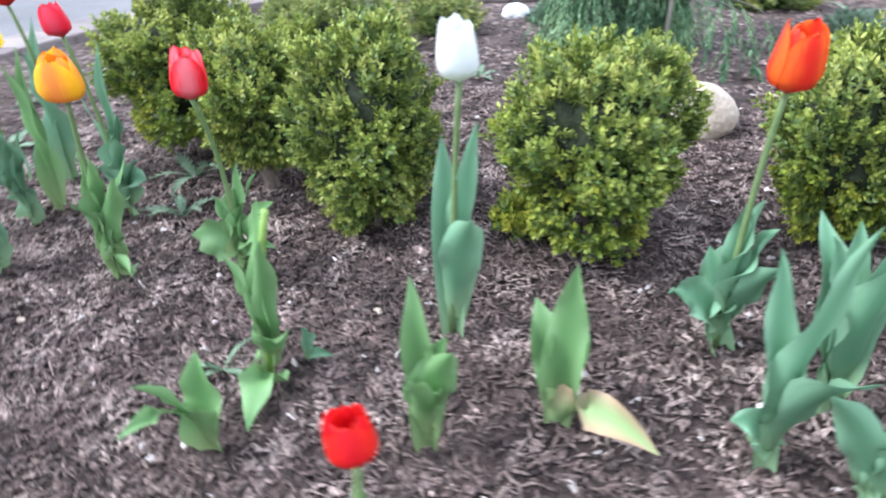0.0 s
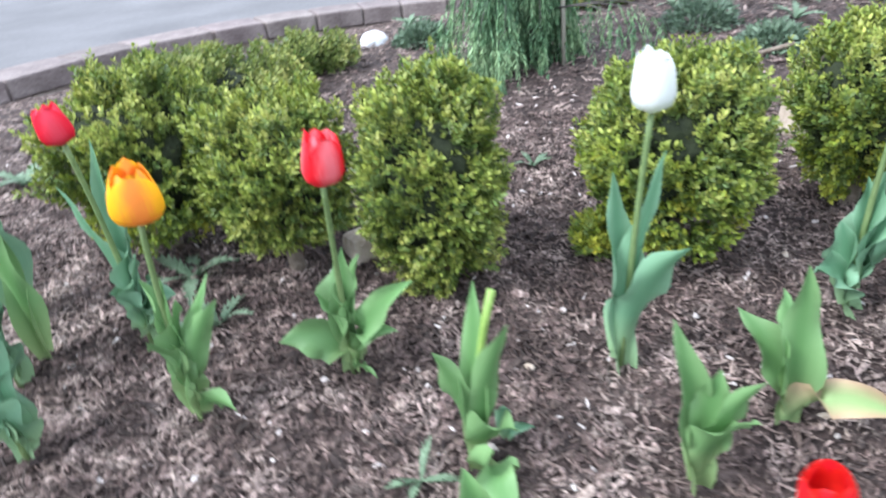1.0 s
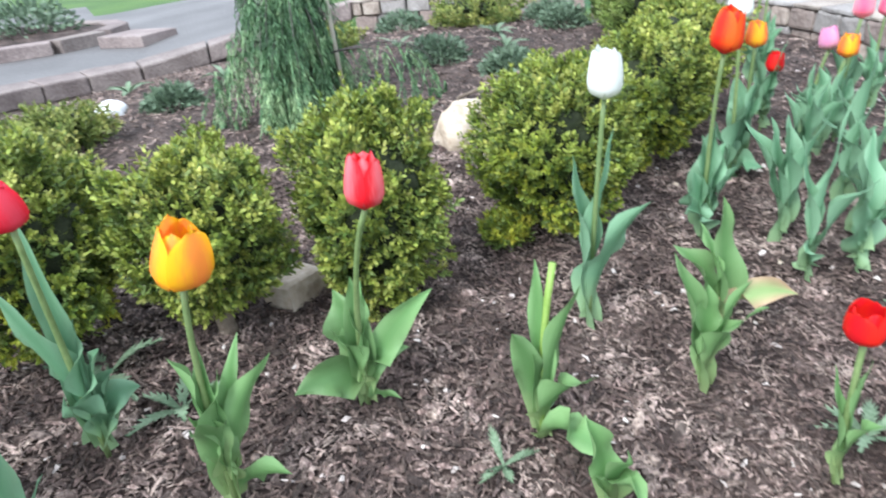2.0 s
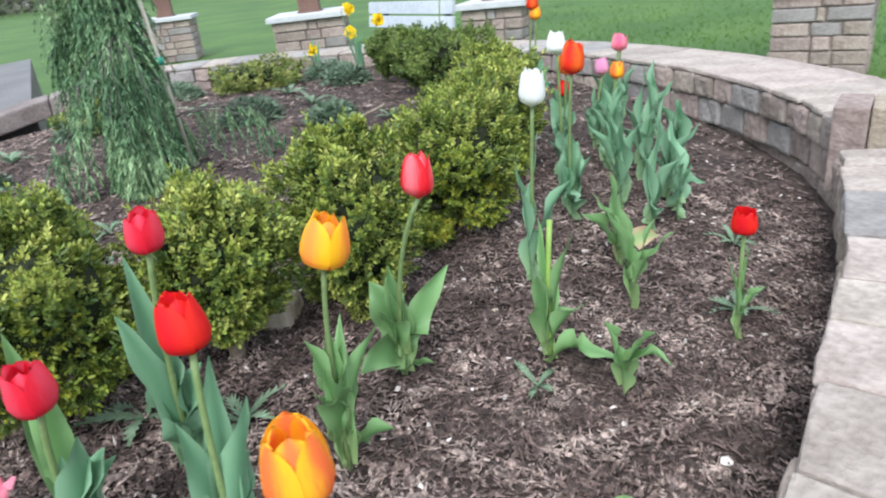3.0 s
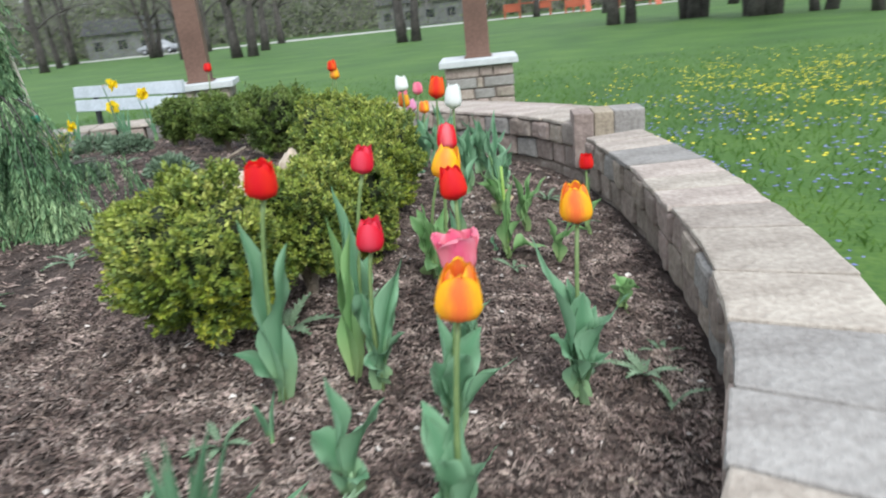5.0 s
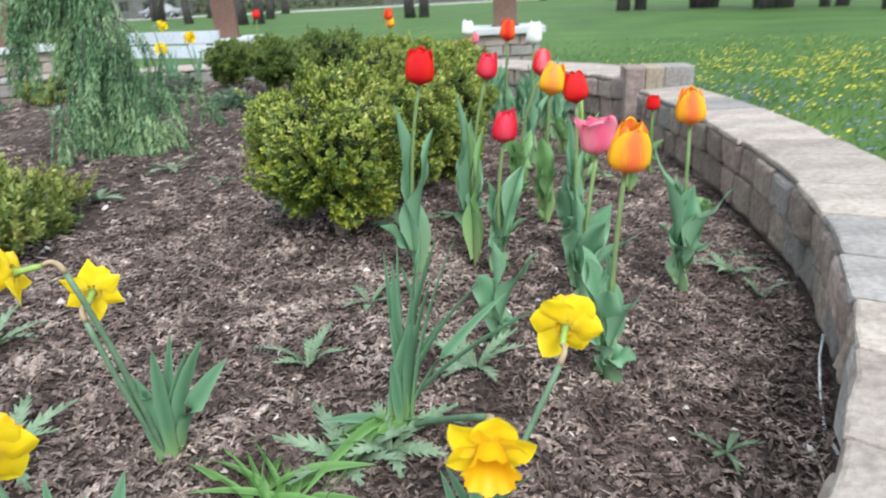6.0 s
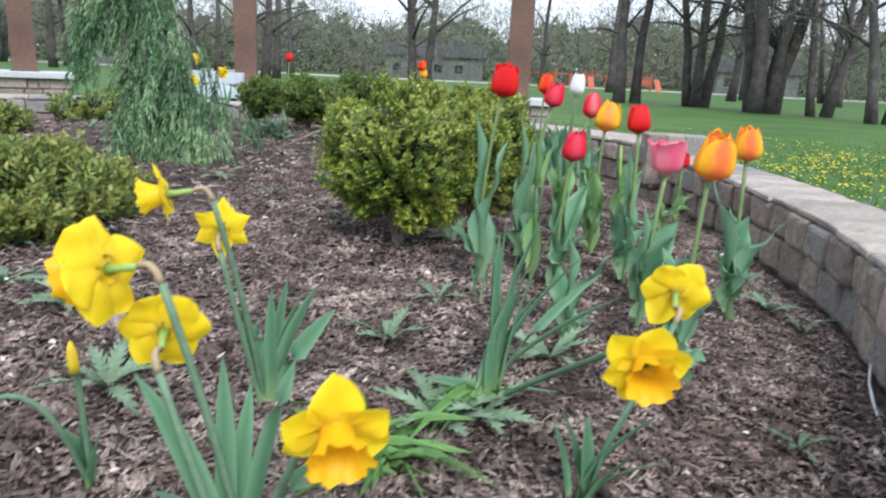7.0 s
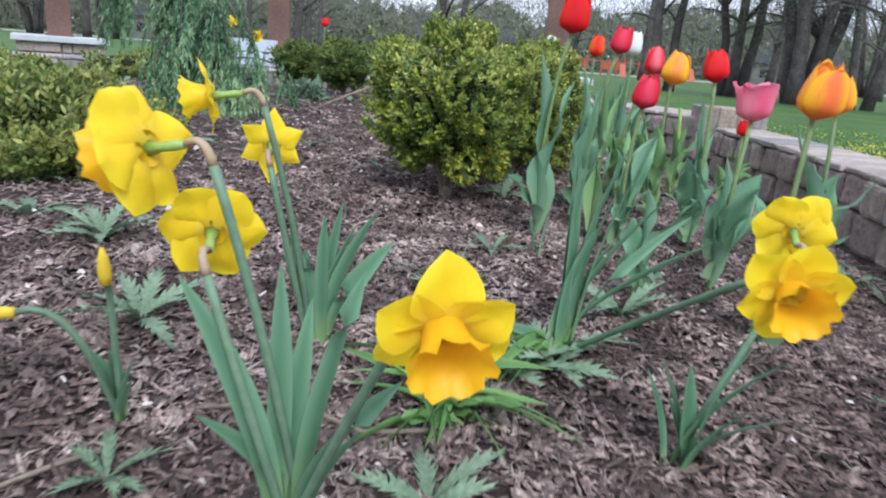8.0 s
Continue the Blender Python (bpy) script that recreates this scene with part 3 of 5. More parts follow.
def bench():
    ax, ay, bx, by = -3.1, 7.5, -1.78, 7.05
    mx, my = (ax + bx) / 2, (ay + by) / 2
    ln = math.hypot(bx - ax, by - ay)
    g = thing("park_bench", mx, my, LAWN, "pale grey slatted park bench with dark legs on the lawn", "bench")
    g.rotation_euler = (0, 0, math.atan2(by - ay, bx - ax))
    for k, z in enumerate((0.62, 0.74)):
        part("back_slat", box_mesh("back_slat", ln, 0.035, 0.105, M_BENCH, 0.006), g, m=pose(0, 0.02 + 0.015 * k, z, -8))
    for k in range(4):
        part("seat_slat", box_mesh("seat_slat", ln, 0.1, 0.035, M_BENCH, 0.006), g, m=pose(0, -0.42 + 0.115 * k, 0.44))
    for sx in (-0.42, 0.42):
        part("back_support", box_mesh("back_support", 0.05, 0.035, 0.8, M_DARK, 0.005), g, m=pose(sx * ln * 0.88, 0.055, 0.0, -4))
        part("leg", box_mesh("leg", 0.05, 0.05, 0.44, M_DARK, 0.005), g, m=pose(sx * ln * 0.88, -0.36, 0))
        part("seat_rail", box_mesh("seat_rail", 0.045, 0.45, 0.04, M_DARK, 0.005), g, m=pose(sx * ln * 0.88, -0.2, 0.4))


bench()


# ---- shrubs ----
def unit(a):
    return a / np.maximum(np.linalg.norm(a, axis=-1, keepdims=True), 1e-9)


def leaf_quads(rng, pos, dirs, ln, wd, fold=0.25):
    """A small folded leaf at each pos, pointing along dirs: vertices and quads (two a leaf, hinged at the midrib)."""
    n = len(pos)
    side = unit(np.cross(dirs, rng.normal(size=(n, 3))))
    up = np.cross(side, dirs)
    l = (ln * rng.uniform(0.7, 1.25, n))[:, None]
    w = (wd * rng.uniform(0.7, 1.25, n))[:, None]
    v = np.empty((n, 4, 3))
    v[:, 0] = pos
    v[:, 1] = pos + dirs * l * 0.5 + side * w + up * w * fold
    v[:, 2] = pos + dirs * l
    v[:, 3] = pos + dirs * l * 0.5 - side * w + up * w * fold
    b = np.arange(n)[:, None] * 4
    f = np.concatenate([b + [0, 1, 2], b + [0, 2, 3]], axis=0)
    return v.reshape(-1, 3), f


def fill_mesh(name, v, f, mat):
    me = bpy.data.meshes.new(name)
    v = np.asarray(v, dtype=np.float32)
    f = np.asarray(f, dtype=np.int32)
    me.vertices.add(len(v))
    me.vertices.foreach_set("co", v.ravel())
    me.loops.add(f.size)
    me.loops.foreach_set("vertex_index", f.ravel())
    me.polygons.add(len(f))
    me.polygons.foreach_set("loop_start", np.arange(0, f.size, f.shape[1], dtype=np.int32))
    me.update(calc_edges=True)
    me.materials.append(mat)
    return me


def lumps(d, seed, amp):
    return np.array([1 + amp * noise.noise(Vector(x) * 2.1 + Vector((seed, 0, 0))) + amp * 0.8 * noise.noise(Vector(x) * 4.3 + Vector((0, seed, 0))) + amp * 0.75 * noise.noise(Vector(x) * 9.0 + Vector((0, 0, seed))) for x in d])


def oval_leaves(rng, pos, dirs, side, ln, wd, fold=0.3):
    """A small oval leaf at each pos along dirs, folded on its midrib: two four-sided halves a leaf."""
    n = len(pos)
    side = unit(side - dirs * (side * dirs).sum(1, keepdims=True))
    up = np.cross(side, dirs)
    l = (ln * rng.uniform(0.65, 1.25, n))[:, None]
    w = (wd * rng.uniform(0.75, 1.2, n))[:, None]
    v = np.empty((n, 6, 3))
    v[:, 0] = pos
    v[:, 1] = pos + dirs * l * 0.3 + side * w * 0.95 + up * w * fold
    v[:, 2] = pos + dirs * l * 0.72 + side * w * 0.85 + up * w * fold
    v[:, 3] = pos + dirs * l - up * l * 0.08
    v[:, 4] = pos + dirs * l * 0.72 - side * w * 0.85 + up * w * fold
    v[:, 5] = pos + dirs * l * 0.3 - side * w * 0.95 + up * w * fold
    return v


def leaf_mass(name, v, mat, parent, label):
    b = np.arange(len(v))[:, None] * 6
    f = np.concatenate([b + [0, 1, 2, 3], b + [0, 3, 4, 5]])
    part(name, fill_mesh(name, v.reshape(-1, 3), f, mat), parent, label)


def shrub(name, x, y, r, top, bottom, shoots, tip_mat, old_mat, label, seed, leaf=0.0112, pairs=6, shoot=0.038, boxy=0.55,
          foot=0.87, clumps=60, dent=0.2, upward=0.7, core=0.62, gold=None, sucker=None, category="shrub", group=""):
    """A shrub of many leafy shoots bunched in tufts over a solid core blackened as inner shade, drawn in towards its
    foot, on a bare trunk.
    gold: leaves of the lower outer side; sucker: a low side tuft (dx, dy, height, radius)."""
    z0 = soil(x, y)
    g = thing(name, x, y, z0 - 0.01, label, category, group)
    rng = np.random.default_rng(seed)
    rz, zc = (top - bottom) / 2, (top + bottom) / 2

    def shell(d, k):
        """Places on the outline scaled by k, in directions d."""
        square = (np.abs(d) ** 4).sum(1) ** -0.25
        p = d * (k * (1 + boxy * (square - 1)))[:, None]
        h = np.clip((p[:, 2] + 1) / 1.15, 0, 1)
        p[:, :2] *= (foot + (1 - foot) * h * h * (3 - 2 * h))[:, None]
        return p * [r, r, rz] + [0, 0, zc + 0.01]

    d = unit(rng.normal(size=(shoots, 3)))
    d[:, 2] = np.where(d[:, 2] < -0.88, -d[:, 2] * 0.6, d[:, 2])
    d = unit(d)
    heads = unit(rng.normal(size=(clumps, 3)))
    near = d @ heads.T
    pick = near.argmax(1)
    gap = np.arccos(np.clip(near.max(1), -1, 1)) / (2.0 / math.sqrt(clumps))
    reach = 1.0 + rng.normal(0, 0.055, clumps)[pick] - dent * np.clip(gap, 0, 1.3) ** 2 - np.abs(rng.normal(0, 0.06, shoots))
    stray = rng.random(shoots) < 0.07
    reach = reach + stray * rng.uniform(0.05, 0.17, shoots) * (d[:, 2] > -0.1)
    p = shell(d, reach)
    grow = unit(d * 0.5 + heads[pick] * 0.6 + [0, 0, upward] + rng.normal(0, 0.22, (shoots, 3)))
    if sucker:
        sx, sy, sz, sr = sucker
        m = int(shoots * 0.09)
        q = unit(rng.normal(size=(m, 3)))
        q[:, 2] = np.abs(q[:, 2])
        p = np.concatenate([p, q * (sr * rng.uniform(0.4, 1, m))[:, None] + [sx, sy, sz - sr * 0.4]])
        grow = np.concatenate([grow, unit(q * 0.5 + [0, 0, 0.8] + rng.normal(0, 0.25, (m, 3)))])
        d = np.concatenate([d, np.tile([0.6, 0, -0.9], (m, 1))])
    n = len(p)
    across = unit(np.cross(grow, rng.normal(size=(n, 3))))
    over = np.cross(grow, across)
    span = shoot * rng.uniform(0.75, 1.25, n)
    young, old, third = [], [], []
    lit = rng.random(n)
    golden = (d[:, 2] + 0.35 * d[:, 1] + rng.normal(0, 0.25, n)) < -0.25
    for i in range(pairs):
        t = (i + 0.5) / pairs
        stem = p + grow * ((t - 1) * span)[:, None]
        axis = across if i % 2 else over
        spread = 0.95 - 0.45 * t
        for sgn in (1, -1):
            out = unit(grow * (1 - 0.45 * spread) + axis * (sgn * spread) + rng.normal(0, 0.16, (n, 3)))
            v = oval_leaves(rng, stem, out, np.cross(grow, axis) + rng.normal(0, 0.3, (n, 3)), leaf * (0.8 + 0.4 * math.sin(math.pi * (0.15 + 0.75 * t))), leaf * 0.27)
            fresh = lit < (t - 0.15) * 1.25
            if gold:
                third.append(v[golden & fresh])
                young.append(v[~golden & fresh])
            else:
                young.append(v[fresh])
            old.append(v[~fresh])
    leaf_mass("young_leaves", np.concatenate(young), tip_mat, g, "fresh young foliage")
    leaf_mass("old_leaves", np.concatenate(old), old_mat, g, "darker older foliage")
    if gold:
        leaf_mass("golden_leaves", np.concatenate(third), gold, g, "golden yellow foliage low down")
    # Solid lumpy ball filling the inside; its near-black colour is the shade between tufts.
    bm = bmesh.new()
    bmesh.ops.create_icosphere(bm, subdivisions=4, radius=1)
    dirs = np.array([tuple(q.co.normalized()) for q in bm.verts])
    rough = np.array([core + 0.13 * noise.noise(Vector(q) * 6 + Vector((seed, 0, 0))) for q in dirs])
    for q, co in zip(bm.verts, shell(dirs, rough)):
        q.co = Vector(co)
    part("inner_growth", bm_mesh("inner_growth", bm, M_CORE_SHADE, True), g)
    rnd = random.Random(seed)
    lean = Vector((rnd.uniform(-0.03, 0.03), rnd.uniform(-0.03, 0.03), zc * 0.8))
    vs, fs = tube(bezier((0, 0, -0.02), lean * 0.4 + Vector((0.01, 0, 0.02)), lean, 5), [0.02, 0.016, 0.015, 0.013, 0.011, 0.009], 7)
    part("trunk", mesh_of("trunk", vs, fs, M_TWIG), g, "bare grey trunk")
    for k in range(5):
        a = k * 1.26 + rnd.random()
        e = Vector((math.cos(a) * r * 0.55, math.sin(a) * r * 0.55, zc * rnd.uniform(0.7, 1.1)))
        vs, fs = tube(bezier(lean * 0.1, lean * 0.4 + e * 0.25, e, 4), [0.008, 0.007, 0.006, 0.005, 0.003], 5)
        part("branch", mesh_of("branch", vs, fs, M_TWIG), g)
    return g


BOX = "row of clipped boxwoods"
shrub("boxwood", 0.475, 2.83, 0.183, 0.40, 0.035, 2900, M_BOX, M_BOXD, "rounded clipped boxwood with yellow-green variegated leaves", 21, group=BOX, gold=M_BOXY, foot=0.95)
shrub("boxwood", 0.585, 3.115, 0.143, 0.355, 0.05, 1900, M_BOX, M_BOXD, "small dense green boxwood on a bare trunk", 22, group=BOX)
shrub("boxwood", 0.655, 3.39, 0.134, 0.385, -0.01, 2200, M_BOX, M_BOXD, "upright clipped boxwood with fresh green leaves", 23, group=BOX, boxy=0.75, foot=0.9)
shrub("boxwood", 0.63, 3.8, 0.16, 0.375, 0.025, 2400, M_BOX, M_BOXD, "square clipped boxwood with golden lower leaves", 24, group=BOX, boxy=0.75, foot=0.85, gold=M_BOXY, sucker=(0.0, -0.13, 0.075, 0.055))
shrub("boxwood", 0.49, 4.19, 0.15, 0.365, 0.02, 1800, M_BOX, M_BOXD, "clipped boxwood with yellowing leaf tips", 25, group=BOX, gold=M_BOXY, foot=0.75)
for i, (x, y, r, tp) in enumerate(((0.28, 4.48, 0.185, 0.365), (-0.1, 4.8, 0.195, 0.39), (-0.5, 5.08, 0.17, 0.33), (-0.88, 5.32, 0.155, 0.3))):
    shrub("boxwood", x, y, r, tp, 0.02, 1300, M_BOXD if i else M_BOX, M_BOXD, "dark green clipped boxwood at the back of the bed", 30 + i, group=BOX, leaf=0.0145, pairs=5, shoot=0.045, boxy=0.5, foot=0.75)
LOOSE = dict(boxy=0.0, foot=0.95, clumps=30, dent=0.36, upward=1.1, core=0.42)
shrub("low_shrub", -0.38, 2.67, 0.325, 0.225, -0.04, 1700, M_BOXL, M_BOXD, "loose low shrub with small yellow-green leaves", 41, leaf=0.0165, pairs=6, shoot=0.075, **LOOSE)
shrub("low_shrub", -0.86, 2.9, 0.2, 0.18, -0.02, 420, M_BOXL, M_BOXD, "loose spreading green shrub near the plaza", 42, leaf=0.018, pairs=5, shoot=0.065, **LOOSE)
shrub("low_shrub", -1.82, 5.08, 0.33, 0.21, -0.02, 520, M_BOXL, M_BOXD, "low rounded green shrub by the back wall", 43, leaf=0.024, pairs=5, shoot=0.07, **LOOSE)
shrub("low_shrub", -1.75, 4.1, 0.25, 0.17, -0.02, 420, M_BOXL, M_BOXD, "low rounded green shrub by the edging", 44, leaf=0.022, pairs=5, shoot=0.065, **LOOSE)


# ---- weeping cedar with its stake ----
def weeping_cedar(x, y):
    z0 = soil(x, y)
    g = thing("weeping_cedar", x, y, z0 - 0.02, "weeping blue-green cedar with drooping curtains of sprays", "tree")
    rng = np.random.default_rng(50)
    rnd = random.Random(50)
    pts = [(0, 0, 0), (-0.02, 0.01, 0.4), (0.0, 0.02, 0.8), (-0.05, 0.03, 1.2), (-0.12, 0.02, 1.6), (-0.2, 0, 1.9)]
    vs, fs = tube(pts, [0.035, 0.03, 0.026, 0.022, 0.016, 0.008], 8)
    part("trunk", mesh_of("trunk", vs, fs, M_BARK), g)
    pos, dirs = [], []

    def frond(p, hang, length):
        """One feathery drooping spray: needles set along both sides of a hanging rib."""
        side = Vector((rnd.gauss(0, 1), rnd.gauss(0, 1), 0.1)).normalized()
        for i in range(22):
            t = i / 21
            c = p + hang * (length * t) + Vector((0, 0, -0.25 * length * t * t))
            s = side * (1 if i % 2 else -1)
            pos.append(tuple(c))
            dirs.append(tuple((hang + Vector((0, 0, -0.45)) + s * (0.95 - 0.5 * t) + Vector([rnd.gauss(0, 0.1) for _ in range(3)])).normalized()))

    def bough(zt, a, reach, drop, crest, thick):
        s = Vector((-0.05 * zt, 0.01, zt))
        way = Vector((math.cos(a), math.sin(a), 0))
        e = s + way * reach + Vector((0, 0, -drop))
        path = bezier(s, s + way * (reach * 0.95) + Vector((0, 0, crest)), e, 12)
        vs, fs = tube(path[:11], [0.0036 * (1 - 0.075 * q) for q in range(11)], 5)
        part("limb", mesh_of("limb", vs, fs, M_BARK), g)
        for i in range(2, 13):
            for _ in range(thick):
                jit = Vector([rnd.gauss(0, 0.014) for _ in range(3)])
                hang = (way * rnd.uniform(-0.05, 0.4) + Vector((rnd.gauss(0, 0.22), rnd.gauss(0, 0.22), -0.9))).normalized()
                p = path[i] + jit
                frond(p, hang, min(rnd.uniform(0.07, 0.15), max(0.03, (p.z - 0.01) * 0.8)))

    # skirt boughs that reach the mulch, long on one side and short on the others
    for k in range(36):
        zt = rnd.uniform(0.16, 0.48)
        if k % 2:
            a, q = rnd.gauss(-0.75, 0.38), rnd.uniform(0.12, 0.36)
        else:
            a, q = rnd.uniform(0.3, 5.2), rnd.uniform(0.06, 0.14)
        bough(zt, a, q, zt - rnd.uniform(0.02, 0.06), 0.05, 3)
    # a side bunch arching out towards the plaza
    for k in range(9):
        bough(rnd.uniform(0.45, 0.78), rnd.gauss(3.6, 0.35), rnd.uniform(0.17, 0.28), rnd.uniform(0.2, 0.36), 0.09, 2)
    # arching boughs higher up, in bunches with dark gaps between them
    bunches = [rnd.uniform(0, 6.28) for _ in range(9)]
    for k in range(58):
        zt = 0.4 + 1.4 * (k / 58) ** 1.15
        bough(zt, bunches[k % 9] + rnd.gauss(0, 0.18), rnd.uniform(0.04, 0.12), rnd.uniform(0.22, 0.5), 0.05, 3)
    # one long low bough lying out over the mulch
    for a, q in ((0.75, 0.38), (0.95, 0.42), (1.15, 0.45)):
        bough(0.17, a, q, 0.12, 0.12, 1)
    v = oval_leaves(rng, np.array(pos), np.array(dirs), rng.normal(size=(len(pos), 3)), 0.022, 0.0024, 0.2)
    leaf_mass("sprays", v, M_CEDAR, g, "drooping feathery green sprays")
    s = thing("tree_stake", x + 0.06, y + 0.1, soil(x + 0.06, y + 0.1) - 0.02, "thin pale bamboo stake tied to the cedar", "stake")
    vs, fs = tube([(0.03, -0.01, 0), (-0.03, -0.01, 0.5), (-0.11, -0.02, 1.15)], [0.008, 0.008, 0.007], 7)
    part("cane", mesh_of("cane", vs, fs, material("bamboo", [(0.45, 0.42, 0.34), (0.55, 0.52, 0.43)], 20, 0.6, 0.2, 60)), s)
    vs, fs = tube([(-0.014, -0.01, 0.37), (-0.017, -0.01, 0.395)], [0.014, 0.014], 8)
    part("tie", mesh_of("tie", vs, fs, M_TIE), s, "green plastic tie")


weeping_cedar(-0.62, 3.7)


# ---- leaves, tulips, daffodils ----
def blade(tip, width, start=0.0, rise=0.35, seed=0, wave=0.22, cup=0.45, nose=1.0, n=12, side=0.0, sun=(1.0, 0.0), crown=0.0):
    """A strap or lance-shaped leaf from the crown to its tip: channelled, waved at the rim, bending over."""
    rnd = random.Random(seed)
    tip = Vector(tip)
    flat = Vector((tip.x, tip.y, 0))
    s = Vector((rnd.uniform(-crown, crown), rnd.uniform(-crown, crown), start)) + flat * 0.04
    ctrl = s + (tip - s) * 0.45 + Vector((0, 0, rise * tip.length * 0.5)) - flat * 0.25
    pts = bezier(s, ctrl, tip, n)
    out = flat.normalized() if flat.length > 0.004 else Vector((1, 0, 0))
    acr0 = Vector((-out.y, out.x, 0))
    twist = rnd.uniform(-0.6, 0.6)
    vs, fs, uvs = [], [], []
    m = 6
    ph = rnd.uniform(0, 6)
    for i, p in enumerate(pts):
        t = i / n
        d = (pts[min(i + 1, n)] - pts[max(i - 1, 0)]).normalized()
        acr = (Matrix.Rotation(twist * t + side, 3, d) @ acr0)
        wide = d.cross(Vector((sun[0], sun[1], 0.15)))
        if wide.dot(acr) < 0:
            wide = -wide
        acr = acr * 0.45 + wide * 0.8
        acr = (acr - d * acr.dot(d)).normalized()
        nor = acr.cross(d)
        if nor.dot(Vector((0, 0, 1)) - out * 0.5) < 0:
            nor = -nor
        w = width * 0.5 * (0.42 + 0.58 * math.sin(math.pi * min(1, t * 0.82 + 0.14))) * max(0.0, 1 - max(0, (t - 0.5) / 0.5) ** (2.2 * nose)) ** 0.8
        w = max(w, 0.0004)
        cc = cup * (1.25 - 0.8 * t)
        for k in range(m + 1):
            q = -1 + 2 * k / m
            rip = wave * w * math.sin(ph + t * 11) * abs(q) ** 3
            vs.append(p + acr * (w * q * (1 - 0.25 * cc * q * q)) + nor * (w * cc * q * q + rip))
            uvs.append((k / m, t))
    for i in range(n):
        for k in range(m):
            a = i * (m + 1) + k
            fs.append((a, a + 1, a + m + 2, a + m + 1))
    return vs, fs, uvs


def petal(height, radius, half_angle, shut, outer, seed, flare=0.0, n=9, m=6, point=0.6):
    """One cupped tulip petal round the z axis; shut: how far the rim draws in."""
    rnd = random.Random(seed)
    vs, fs, uvs = [], [], []
    hgt = height * rnd.uniform(0.93, 1.07)
    lean = rnd.uniform(-0.1, 0.1)
    for i in range(n + 1):
        t = 1 - (1 - i / n) ** 1.5
        low = 1 - min(1.0, t / 0.34)
        belly = math.sqrt(max(0.0, 1 - low * low))
        r = radius * (belly * (1 - 0.72 * shut * max(0.0, (t - 0.3) / 0.7) ** 1.8) + flare * t ** 3 + lean * t) * (0.99 if outer else 0.9) + 0.003
        wid = half_angle * max(0.0, 1 - max(0, (t - 0.4) / 0.6) ** (3.2 + point)) ** 0.5 * (0.75 + 0.25 * min(1, t * 3))
        for k in range(m + 1):
            q = -1 + 2 * k / m
            a = q * wid
            z = hgt * (t - 0.05 * q * q * t) + (0.014 + 0.12 * flare) * height * math.sin(9 * q + seed * 3) * t
            rr = r * (1 + 0.05 * q * q * (1 if outer else -1) + (0.02 + 0.24 * flare) * math.sin(7 * q + seed * 5) * t * t) - 0.03 * radius * math.cos(q * 3) * t
            vs.append((rr * math.cos(a), rr * math.sin(a), z))
            uvs.append((k / m, t))
    for i in range(n):
        for k in range(m):
            a = i * (m + 1) + k
            fs.append((a, a + 1, a + m + 2, a + m + 1))
    return vs, fs, uvs


def bloom(parent, at, axis, kind, size, width, shut, flare, seed, spin=0.0):
    rot = Vector((0, 0, 1)).rotation_difference(Vector(axis)).to_matrix().to_4x4()
    base = Matrix.Translation(at) @ rot
    for k in range(6):
        outer = k % 2 == 0
        v, f, u = petal(size if outer else size * 1.01, width, 1.1 if outer else 1.06, shut + (0.06 if outer else 0.26), outer, seed * 10 + k, flare)
        me = mesh_of("petal", v, f, PETALS[kind], uvs=u)
        part("petal", me, parent, m=base @ pose(0, 0, 0, 0, 0, spin + 60 * k))
    vs, fs = tube([(0, 0, 0.003), (0, 0, size * 0.3)], [size * 0.05, size * 0.035], 6)
    part("pistil", mesh_of("pistil", vs, fs, M_STEM), parent, m=base)


def outward(x, y):
    v = Vector((x - CX, y - CY)).normalized()
    return (v.x, v.y)


